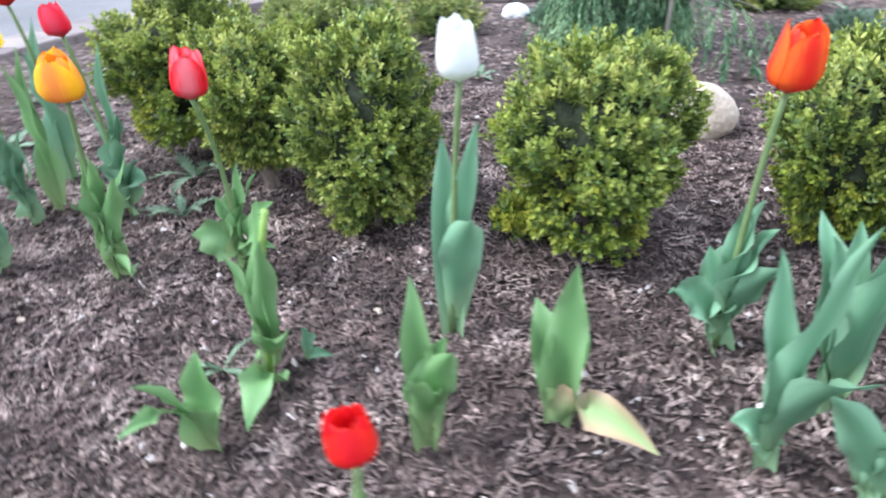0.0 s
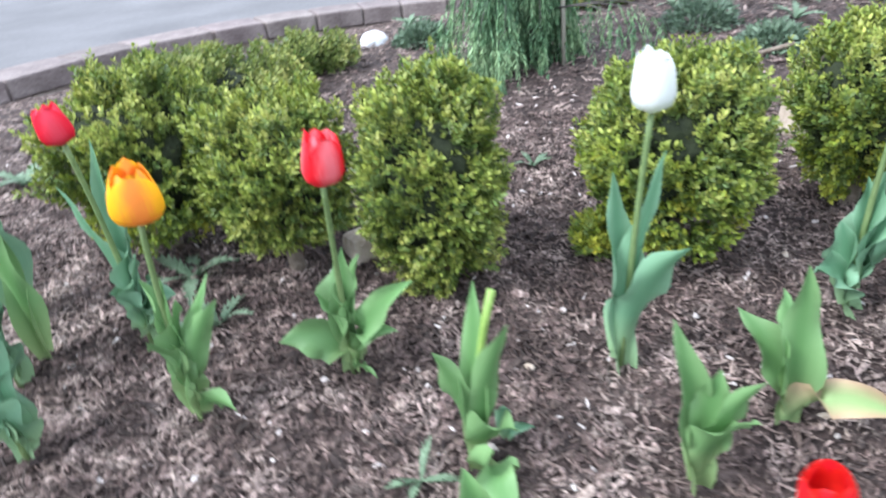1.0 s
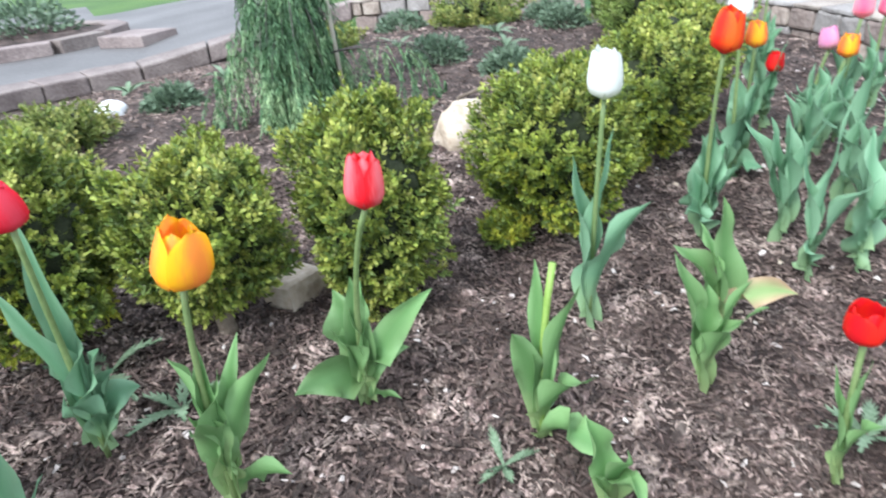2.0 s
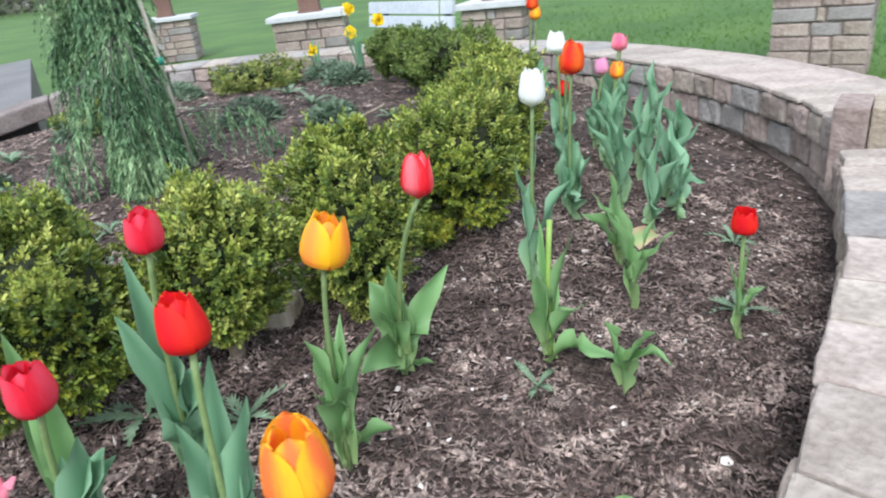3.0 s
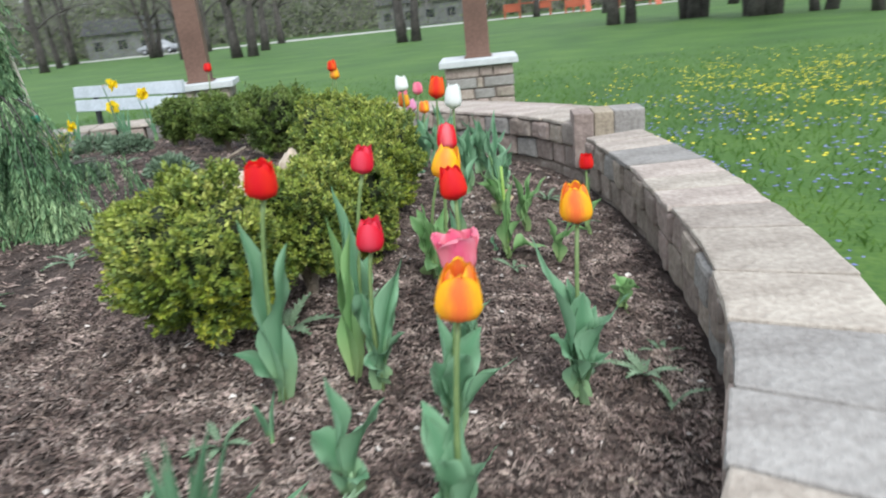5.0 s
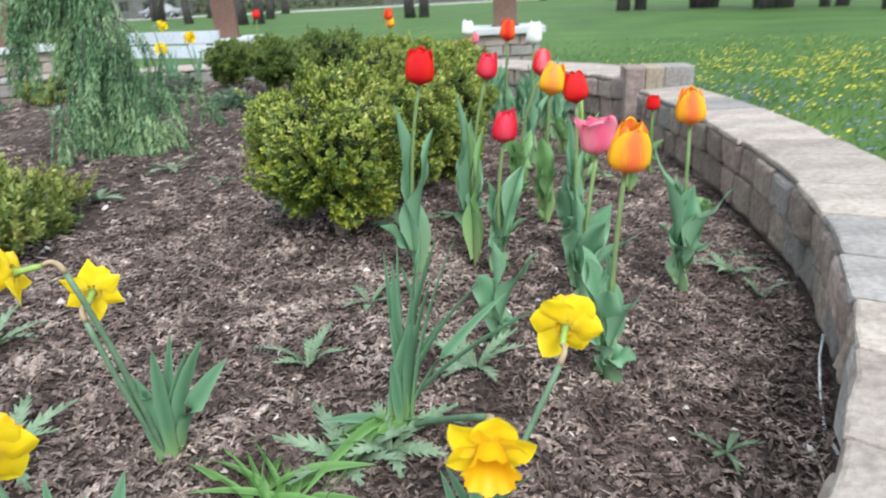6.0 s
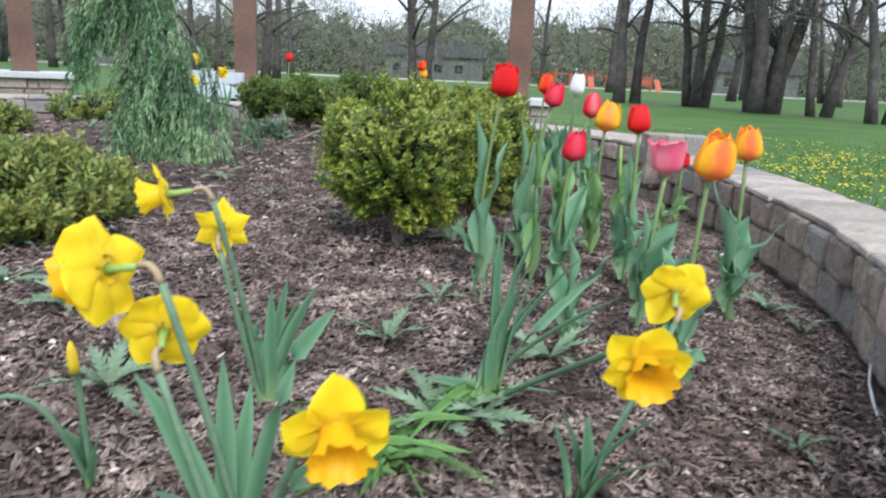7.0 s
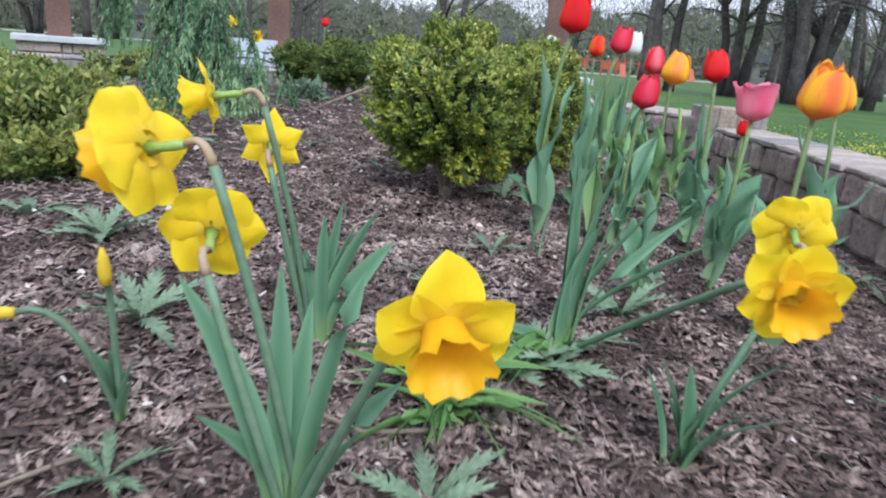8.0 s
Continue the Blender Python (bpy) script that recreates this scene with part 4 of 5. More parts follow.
def tulip(base, leaves, head=None, kind="red", size=0.075, width=0.029, shut=0.45, flare=0.0, lean=0.35, leafmat=None, seed=0, label="", group="tulips in the bed", sunk=0.0, pale=-1, stalk=None):
    """A tulip: broad leaves clasping a stem, and its cup on top. Leaves: tip offset and width."""
    x, y = base
    z = soil(x, y) - sunk
    lm = leafmat or M_TLEAF
    g = thing("tulip" if head else "tulip_leaves", x, y, z, label, "tulip", group)
    rnd = random.Random(seed)
    if head:
        hv = Vector((head[0] - x, head[1] - y, head[2] - z))
        start_dir = Vector((rnd.uniform(-0.01, 0.01), rnd.uniform(-0.01, 0.01), hv.z * 0.6))
        size, width = size * 0.94, width * 0.83
        axis = Vector((hv.x * lean * 2 + rnd.uniform(-0.05, 0.05), hv.y * lean * 2 + rnd.uniform(-0.05, 0.05), hv.z)).normalized()
        top = hv - axis * (size * 0.5)
        path = bezier((0, 0, -0.02), start_dir, top, 9)
        vs, fs = tube(path, [0.0046] * 5 + [0.004] * 5, 8)
        part("stem", mesh_of("stem", vs, fs, M_STEM), g, "pale green stem")
        bloom(g, top, axis, kind, size, width, shut, flare, seed, rnd.uniform(0, 60))
    full = sum(l[3] for l in leaves) > 0.1
    given = len(leaves)
    extra = [(math.cos(a) * q, math.sin(a) * q, rnd.uniform(0.12, 0.24), rnd.uniform(0.034, 0.048)) for a, q in ((rnd.uniform(0, 6.28), rnd.uniform(0.02, 0.065)) for _ in range(3 if full and head and len(leaves) > 3 else 0))]
    for k, (dx, dy, dz, w) in enumerate(list(leaves) + extra):
        v, f, u = blade((dx, dy, dz), min(w * 1.35, 0.07 if head else 0.058), start=min(0.3 * dz, 0.006 + 0.014 * k), rise=0.25 if dz > 0.12 else 0.9, wave=0.5, cup=0.55, n=14, seed=seed * 20 + k, side=rnd.uniform(-0.25, 0.25), sun=outward(x, y) if k < given else (0.2, -1.0))
        part("leaf", mesh_of("leaf", v, f, M_PALE if k == pale else lm, uvs=u), g, "pale browning leaf" if k == pale else "")
    if stalk:
        vs, fs = tube(bezier((0, 0, 0), (0, 0, stalk[2] * 0.6), stalk, 5), [0.005] * 6, 8)
        part("stalk", mesh_of("stalk", vs, fs, M_FOOT), g, "cut yellow-green flower stalk")
    return g


# tulips, from the daffodil end of the bed to the far end
tulip((0.957, 3.03), [(0.0, 0.007, 0.245, 0.03), (-0.028, 0.058, 0.229, 0.022), (0.022, 0.083, 0.217, 0.03), (0.039, -0.017, 0.167, 0.043), (0.032, 0.072, 0.036, 0.04)], (0.974, 3.048, 0.387), 'yellow', 0.083, 0.036, 0.58, seed=101, label='golden yellow tulip flushed with orange, broad leaves')
tulip((0.885, 3.25), [(-0.018, 0.011, 0.21, 0.034), (0.034, 0.112, 0.178, 0.039), (-0.0, -0.104, 0.064, 0.051), (0.003, 0.078, 0.074, 0.026), (0.034, 0.042, 0.012, 0.019)], (0.95, 3.274, 0.405), 'rose', 0.078, 0.027, 0.45, seed=102, label='rose-red tulip with broad green leaves')
tulip((1.075, 3.435), [(-0.017, 0.01, 0.278, 0.028), (0.03, 0.044, 0.248, 0.029), (0.006, -0.044, 0.198, 0.036), (0.06, 0.051, 0.121, 0.042), (0.117, 0.045, 0.012, 0.058)], seed=103, label='tulip leaves with a cut flower stalk', stalk=(-0.006, 0.03, 0.27))
tulip((0.912, 3.653), [(-0.015, -0.018, 0.311, 0.041), (0.009, 0.042, 0.345, 0.032), (0.076, 0.06, 0.241, 0.052)], (0.927, 3.671, 0.458), 'white', 0.08, 0.028, 0.4, leafmat=M_BLEAF, seed=104, label='white tulip with grey-green leaves')
tulip((1.12, 3.7), [(-0.039, -0.032, 0.231, 0.034), (0.03, 0.05, 0.191, 0.039), (0.077, 0.025, 0.177, 0.038), (-0.022, 0.021, 0.169, 0.04)], seed=105, label='flowerless tulip leaves fanned upright')
tulip((1.03, 3.845), [(-0.025, 0.006, 0.233, 0.061), (0.045, 0.13, 0.04, 0.062), (-0.067, -0.053, 0.149, 0.045), (-0.064, 0.001, 0.176, 0.041)], pale=1, seed=106, label='tulip leaves with one pale browning leaf')
tulip((0.82, 4.024), [(-0.002, -0.033, 0.165, 0.045), (0.034, 0.067, 0.174, 0.04), (0.025, -0.075, 0.095, 0.062), (-0.02, 0.003, 0.226, 0.032)], (0.826, 4.044, 0.452), 'scarlet', 0.085, 0.032, 0.4, leafmat=M_BLEAF, seed=107, label='scarlet tulip edged with orange')
tulip((1.012, 4.09), [(-0.026, -0.033, 0.287, 0.036), (0.008, 0.042, 0.342, 0.035), (0.063, 0.07, 0.206, 0.061), (0.022, -0.047, 0.084, 0.036)], leafmat=M_BLEAF, seed=108, label='large blue-green flowerless tulip leaves')
tulip((1.326, 3.722), [(-0.023, -0.011, 0.183, 0.019), (0.006, 0.014, 0.197, 0.019), (0.042, -0.001, 0.128, 0.028)], (1.323, 3.722, 0.217), 'red', 0.055, 0.024, 0.35, seed=109, label='short small red tulip near the wall')
tulip((0.775, 2.89), [(0.02, -0.051, 0.302, 0.037), (-0.021, -0.0, 0.356, 0.031), (0.04, -0.019, 0.123, 0.057), (0.005, 0.069, 0.094, 0.044)], (0.828, 2.891, 0.438), 'crimson', 0.062, 0.024, 0.5, leafmat=M_BLEAF, seed=110, label='crimson tulip with slim blue-green leaves')
tulip((1.215, 3.437), [(-0.026, -0.017, 0.143, 0.056), (0.066, -0.032, 0.154, 0.034), (0.098, -0.034, 0.101, 0.026)], seed=111, label='low clump of tulip leaves')
tulip((1.035, 3.471), [(-0.002, 0.002, 0.063, 0.018), (-0.007, 0.043, 0.019, 0.013)], leafmat=M_BLEAF, seed=112, label='tiny tulip shoot in the mulch')
tulip((0.69, 2.628), [(-0.022, -0.004, 0.369, 0.046), (0.046, 0.029, 0.313, 0.072), (-0.06, -0.042, 0.134, 0.038)], (0.721, 2.632, 0.466), 'red', 0.07, 0.029, 0.4, leafmat=M_BLEAF, seed=113, label='tall red tulip with long wavy leaves')
tulip((0.858, 2.7), [(0.066, 0.013, 0.268, 0.04), (-0.023, 0.016, 0.201, 0.039), (0.06, -0.009, 0.127, 0.043), (-0.02, -0.034, 0.075, 0.039)], (0.873, 2.702, 0.339), 'crimson', 0.07, 0.027, 0.5, leafmat=M_BLEAF, seed=114, label='rose-crimson tulip with fresh green leaves')
tulip((1.016, 2.55), [(-0.01, -0.001, 0.254, 0.035), (0.115, -0.012, 0.175, 0.036), (-0.024, -0.032, 0.149, 0.03), (0.011, 0.031, 0.218, 0.032)], (1.043, 2.586, 0.339), 'pink', 0.072, 0.031, 0.0, flare=0.36, leafmat=M_BLEAF, seed=115, label='open ruffled pink tulip')
tulip((1.046, 2.33), [(-0.033, -0.032, 0.095, 0.053), (0.062, 0.003, 0.169, 0.039), (0.001, 0.03, 0.212, 0.034), (0.046, -0.018, 0.048, 0.044)], (1.071, 2.359, 0.368), 'orange', 0.084, 0.034, 0.55, leafmat=M_BLEAF, seed=116, label='apricot orange tulip with broad base leaves')
tulip((1.235, 2.71), [(-0.08, 0.009, 0.338, 0.044), (0.018, -0.022, 0.182, 0.045), (0.089, -0.01, 0.228, 0.052), (-0.054, -0.024, 0.157, 0.049), (0.056, -0.027, 0.122, 0.036), (-0.017, 0.032, 0.245, 0.046)], (1.239, 2.755, 0.361), 'orange', 0.08, 0.032, 0.52, leafmat=M_BLEAF, seed=117, label='orange and yellow tulip with a dense leaf clump')
tulip((1.018, 2.8), [(-0.025, -0.016, 0.276, 0.037), (0.028, 0.042, 0.294, 0.036), (0.052, 0.009, 0.151, 0.051), (-0.006, -0.051, 0.121, 0.039), (-0.017, 0.037, 0.334, 0.028)], (1.015, 2.811, 0.398), 'red', 0.072, 0.028, 0.5, leafmat=M_BLEAF, seed=118, label='red tulip with broad green leaves')
tulip((0.869, 2.405), [(-0.008, -0.002, 0.217, 0.036), (0.071, 0.017, 0.168, 0.04), (-0.028, -0.038, 0.148, 0.039), (0.037, -0.012, 0.047, 0.047)], leafmat=M_BLEAF, seed=119, label='flowerless tulip with bright green leaves')
tulip((0.969, 4.317), [(-0.039, -0.012, 0.257, 0.061), (0.027, -0.023, 0.289, 0.067), (0.078, 0.024, 0.229, 0.065), (0.089, 0.058, 0.048, 0.064), (-0.036, 0.031, 0.142, 0.063), (-0.081, 0.028, 0.115, 0.049)], leafmat=M_BLEAF, seed=120, label='dense blue-green tulip leaf clump')
tulip((0.8, 4.55), [(-0.07, -0.024, 0.252, 0.061), (0.003, 0.001, 0.32, 0.06), (-0.174, -0.029, 0.196, 0.062)], leafmat=M_BLEAF, seed=121, label='blue-green tulip leaf clump by the back wall')
tulip((0.65, 4.3), [(-0.043, -0.02, 0.149, 0.057), (0.026, 0.012, 0.197, 0.057), (0.048, 0.056, 0.036, 0.051)], (0.65, 4.286, 0.455), 'white', 0.07, 0.028, 0.4, leafmat=M_BLEAF, seed=122, label='white tulip behind the boxwoods')
tulip((1.366, 3.125), [(-0.029, -0.003, 0.102, 0.048), (0.034, -0.016, 0.074, 0.035), (0.006, 0.021, 0.078, 0.043)], seed=123, label='short torn tulip shoot with browned tips')
tulip((0.8, 2.72), [(-0.008, -0.001, 0.347, 0.035), (0.034, 0.003, 0.322, 0.035)], seed=124, label='slim tulip leaves beside the boxwood')


# far tulips behind the boxwoods and along the back wall
FAR = [((0.60, 4.64), (0.61, 4.67, 0.32), "mauve"), ((0.66, 4.62), (0.67, 4.66, 0.31), "orange"), ((0.45, 4.66), (0.46, 4.68, 0.24), "red"),
       ((0.62, 4.74), (0.63, 4.76, 0.385), "pink"), ((0.49, 5.1), (0.49, 5.11, 0.33), "pink"), ((0.15, 4.98), (0.17, 4.99, 0.51), "scarlet"),
       ((0.165, 5.0), (0.175, 5.0, 0.47), "yellow"), ((-0.85, 5.69), (-0.84, 5.71, 0.53), "red"), ((0.63, 4.36), (0.64, 4.36, 0.38), "orange")]
for k, (b, hd, kd) in enumerate(FAR):
    rnd = random.Random(k + 7)
    lv = []
    for j in range(4):
        a = rnd.uniform(0, 6.28)
        q = rnd.uniform(0.03, 0.08)
        lv.append((math.cos(a) * q, math.sin(a) * q, rnd.uniform(0.14, 0.26), rnd.uniform(0.03, 0.05)))
    tulip(b, lv, hd, kd, 0.062, 0.025, 0.4, leafmat=M_BLEAF, seed=300 + k, label={"mauve": "mauve-pink", "orange": "orange", "red": "red", "pink": "soft pink", "scarlet": "scarlet", "yellow": "pale yellow"}[kd] + " tulip at the back of the bed")
for k, (x, y) in enumerate(((0.86, 4.42), (1.04, 4.2), (0.9, 4.16), (0.75, 4.42), (0.72, 4.85), (0.5, 4.95), (0.92, 4.55))):
    rnd = random.Random(k + 70)
    lv = [(math.cos(a) * q, math.sin(a) * q, z, w) for a, q, z, w in ((rnd.uniform(0, 6.28), rnd.uniform(0.02, 0.09), rnd.uniform(0.15, 0.3), rnd.uniform(0.035, 0.055)) for _ in range(5))]
    tulip((x, y), lv, leafmat=M_BLEAF, seed=330 + k, label="blue-green flowerless tulip leaves near the wall")


# ---- daffodils ----
def daff_petal(length, width, seed, blunt=4.0):
    rnd = random.Random(seed)
    vs, fs, uvs = [], [], []
    n, m = 8, 4
    bend = rnd.uniform(-0.42, 0.28)
    roll = rnd.uniform(-0.35, 0.35)
    for i in range(n + 1):
        t = i / n
        w = width * 0.5 * math.sin(math.pi * min(1, 0.2 + 0.66 * t)) * max(0.0, 1 - max(0, (t - 0.4) / 0.6) ** blunt) ** (0.62 if blunt > 2 else 0.9) + 0.0004
        for k in range(m + 1):
            q = -1 + 2 * k / m
            vs.append((0.006 + length * t, w * q, -bend * length * t * t + 0.35 * w * abs(q) + roll * w * q * t + 0.12 * w * math.sin(seed + t * 7 + q * 3)))
            uvs.append((k / m, t))
    for i in range(n):
        for k in range(m):
            a = i * (m + 1) + k
            fs.append((a, a + 1, a + m + 2, a + m + 1))
    return vs, fs, uvs


def trumpet(length, r0, r1, seed):
    vs, fs, uvs = [], [], []
    n, s = 7, 30
    for i in range(n + 1):
        t = i / n
        r = r0 + (r1 - r0) * (0.55 * t + 0.45 * t ** 4)
        for k in range(s):
            a = 2 * math.pi * k / s
            ruff = t ** 4 * (0.0021 * math.sin(a * 7 + seed) + 0.0014 * math.sin(a * 13 + seed * 3))
            vs.append(((r + ruff) * math.cos(a), (r + ruff) * math.sin(a), length * t + t ** 5 * 0.0022 * math.sin(a * 11 + seed * 2)))
            uvs.append((0.5, t))
    for i in range(n):
        for k in range(s):
            k2 = (k + 1) % s
            fs.append((i * s + k, i * s + k2, (i + 1) * s + k2, (i + 1) * s + k))
    fs.append(tuple(range(s)))
    return vs, fs, uvs


def daffodil_head(parent, at, facing, size, seed, stem_from, cup=None, star=False):
    rnd = random.Random(seed)
    fv = Vector(facing).normalized()
    rot = Vector((0, 0, 1)).rotation_difference(fv).to_matrix().to_4x4()
    base = Matrix.Translation(at) @ rot
    spin = rnd.uniform(0, 60)
    for k in range(6):
        v, f, u = daff_petal(size * 0.5 * rnd.uniform(0.92, 1.06), size * (0.38 if star else 0.53), seed * 7 + k, 1.5 if star else 4.0)
        part("petal", mesh_of("petal", v, f, P_DAFF, uvs=u), parent, m=base @ pose(0, 0, -0.001 * (k % 2), 0, 0, spin + 60 * k))
    v, f, u = trumpet(size * 0.42, size * 0.15, size * 0.315, seed)
    part("trumpet", mesh_of("trumpet", v, f, cup or P_CUP, uvs=u), parent, "frilled golden trumpet", m=base)
    back = Vector(at) - fv * 0.03
    vs, fs = tube([back, back + fv * 0.01, back + fv * 0.02, Vector(at)], [0.003, 0.0038, 0.0034, 0.006], 8)
    part("flower_tube", mesh_of("flower_tube", vs, fs, M_FOOT), parent, "green tube behind the petals")
    s = Vector(stem_from)
    flat = Vector((fv.x, fv.y, 0)).normalized()
    up = back - flat * 0.022 - Vector((0, 0, 0.012))
    p1 = bezier(s, s + (up - s) * 0.5 - flat * 0.012, up, 9)
    crest = up + (p1[-1] - p1[-2]).normalized() * 0.024
    p2 = bezier(up, crest, back, 7)
    vs, fs = tube(p1, [0.004] * 6 + [0.0036] * 4, 8)
    part("stem", mesh_of("stem", vs, fs, M_DSTEM), parent)
    vs, fs = tube(p2, [0.0037, 0.0036, 0.0034, 0.0032, 0.003, 0.0029, 0.0028, 0.0028], 7)
    part("neck", mesh_of("neck", vs, fs, M_SPATHE), parent, "papery brown neck")


def daffodil(base, leaves, heads, label, seed, mat=None, rise=0.15, wave=0.03, cup=None, star=False):
    """A clump: strap leaves from one crown; heads: place, facing, size, and where the stem leaves the ground."""
    x, y = base
    z = soil(x, y)
    g = thing("daffodil", x, y, z, label, "daffodil", "daffodils in the bed")
    rnd = random.Random(seed)
    for k, (dx, dy, dz, w) in enumerate(leaves):
        v, f, u = blade((dx, dy, dz), w * 1.28, 0.0, rise, seed * 30 + k, crown=0.014, wave=wave, cup=0.3, nose=1.6, side=rnd.uniform(-0.4, 0.4), sun=outward(x, y))
        part("leaf", mesh_of("leaf", v, f, mat or M_DLEAF, uvs=u), g)
    for k, (hx, hy, hz, fac, size) in enumerate(heads):
        daffodil_head(g, (hx - x, hy - y, hz - z), fac, size, seed + k, (rnd.uniform(-0.012, 0.012), rnd.uniform(-0.012, 0.012), -0.01), cup, star)
    return g


dA = [(-0.075, -0.028, 0.214, 0.02), (-0.016, 0.015, 0.217, 0.017), (0.044, 0.038, 0.211, 0.023), (0.084, 0.01, 0.137, 0.02), (-0.051, -0.051, 0.119, 0.013), (0.052, 0.019, 0.084, 0.018), (0.003, 0.033, 0.186, 0.016)]
dB = [(0.065, 0.023, 0.169, 0.022), (0.024, 0.019, 0.176, 0.012), (-0.035, -0.012, 0.142, 0.018), (0.011, -0.007, 0.167, 0.016), (-0.007, -0.023, 0.127, 0.018)]
dC = [(-0.029, 0.006, 0.121, 0.013), (0.0, 0.01, 0.116, 0.015), (0.051, -0.01, 0.157, 0.018), (0.074, -0.025, 0.145, 0.018)]
dclump = [(-0.007, -0.002, 0.27, 0.012), (0.009, 0.013, 0.277, 0.011), (0.09, 0.022, 0.291, 0.015), (0.053, 0.013, 0.229, 0.017), (0.03, -0.013, 0.215, 0.018), (-0.001, -0.021, 0.186, 0.012)]
buds = [(-0.006, -0.004, 0.075, 0.019), (0.012, 0.008, 0.066, 0.018), (-0.012, -0.02, 0.08, 0.017), (0.02, -0.012, 0.05, 0.015)]
jit = random.Random(5)
dclump = dclump + [(a + jit.uniform(-0.03, 0.03), b + jit.uniform(-0.03, 0.03), c * jit.uniform(0.65, 1.0), w * 1.1) for a, b, c, w in dclump] + [(0.1, -0.06, 0.05, 0.014), (-0.09, -0.08, 0.06, 0.014), (0.15, 0.05, 0.19, 0.014), (0.19, 0.08, 0.15, 0.013), (0.12, 0.0, 0.23, 0.014)]
dC = dC + [(a + jit.uniform(-0.02, 0.02), b + jit.uniform(-0.02, 0.02), c * jit.uniform(0.6, 0.9), w) for a, b, c, w in dC]
dB = dB + [(a + jit.uniform(-0.02, 0.02), b + jit.uniform(-0.02, 0.02), c * jit.uniform(0.7, 0.95), w) for a, b, c, w in dB[:3]]
daffodil((0.535, 1.76), dA, [(0.431, 1.75, 0.301, (-1, 0.1, -0.2), 0.087), (0.459, 1.783, 0.234, (-0.4, 0.9, 0.15), 0.072), (0.667, 1.627, 0.248, (0.4, -1, -0.5), 0.069)],
         "clump of yellow trumpet daffodils with blue-green strap leaves", 60)
daffodil((0.449, 2.05), dB, [(0.355, 1.985, 0.321, (-0.92, -0.35, -0.15), 0.07), (0.388, 2.058, 0.264, (-0.4, 1, 0.15), 0.07)], "two yellow daffodils over narrow green leaves", 61, cup=P_DAFF, star=True)
daffodil((0.868, 1.945), dC, [(0.97, 2.059, 0.226, (0.15, 1, 0.25), 0.076)], "yellow daffodil seen from behind with narrow leaves", 62)
daffodil((0.746, 2.158), dclump, [(0.898, 1.832, 0.228, (0.1, -1, -0.25), 0.074)], "daffodil leaves with one flower on a leaning stem", 63)
far_leaf = [(0.03, 0.02, 0.24, 0.014), (-0.03, 0.01, 0.26, 0.013), (0.0, -0.03, 0.22, 0.014), (0.05, -0.02, 0.2, 0.013), (-0.05, -0.02, 0.17, 0.013)]
for k, (x, y, z, fac) in enumerate(((-1.41, 5.55, 0.49, (1, 0.1, 0)), (-1.3, 5.68, 0.41, (1, -0.4, -0.2)), (-1.47, 5.6, 0.35, (-0.4, 1, 0)), (-1.71, 5.48, 0.265, (1, 0.3, 0.2)))):
    daffodil((x + 0.02, y + 0.02), far_leaf, [(x, y, z, fac, 0.075)], "yellow daffodil by the back wall", 70 + k, cup=P_DAFF)
daffodil((0.70, 2.52), [(0.02, 0.01, 0.1, 0.012), (-0.02, 0.0, 0.08, 0.012)], [], "small daffodil shoots beside the tulips", 76)


def daffodil_buds():
    x, y = 0.33, 1.84
    z = soil(x, y)
    g = thing("daffodil_buds", x, y, z, "two closed yellow daffodil buds on short stems", "daffodil", "daffodils in the bed")
    for k, l in enumerate(buds):
        v, f, u = blade(l[:3], l[3] * 1.2, 0, 0.15, 800 + k, 0.03, 0.35, 1.6)
        part("leaf", mesh_of("leaf", v, f, M_DLEAF, uvs=u), g)
    for (bx, by, bz), fv in (((0.262, 1.80, 0.135), Vector((-1, -0.2, -0.1))), ((0.34, 1.817, 0.165), Vector((-0.05, 0, 1)))):
        p = Vector((bx - x, by - y, bz - z))
        vs, fs = tube(bezier((0, 0, -0.01), (p.x * 0.4, p.y * 0.4, p.z * 1.15), p, 8), [0.0034] * 9, 7)
        part("stem", mesh_of("stem", vs, fs, M_DSTEM), g)
        fv.normalize()
        vs, fs = tube([p, p + fv * 0.01, p + fv * 0.024, p + fv * 0.034], [0.0045, 0.0058, 0.0048, 0.0015], 8)
        part("bud", mesh_of("bud", vs, fs, P_DAFF), g, "closed yellow bud")


daffodil_buds()


def strap_clump(x, y, more, label, seed, fan=(0, 6.28), far=(0.06, 0.17)):
    g = thing("strap_leaf_plant", x, y, soil(x, y), label, "plant", "strap-leaved plants")
    rnd = random.Random(seed)
    for k in range(more):
        a, q = rnd.uniform(*fan), rnd.uniform(*far)
        v, f, u = blade((math.cos(a) * q, math.sin(a) * q, rnd.uniform(0.004, 0.035)), rnd.uniform(0.011, 0.017), 0, rnd.uniform(0.3, 0.7), seed * 10 + k, 0.05, 0.35, 1.5, crown=0.03)
        part("leaf", mesh_of("leaf", v, f, M_STRAP, uvs=u), g)


strap_clump(0.625, 1.965, 36, "bright green arching strap-leaved plant in the mulch", 90)
strap_clump(0.752, 2.15, 9, "bright green strap leaves lying flat from a daffodil crown", 91, (3.6, 4.5), (0.12, 0.24))


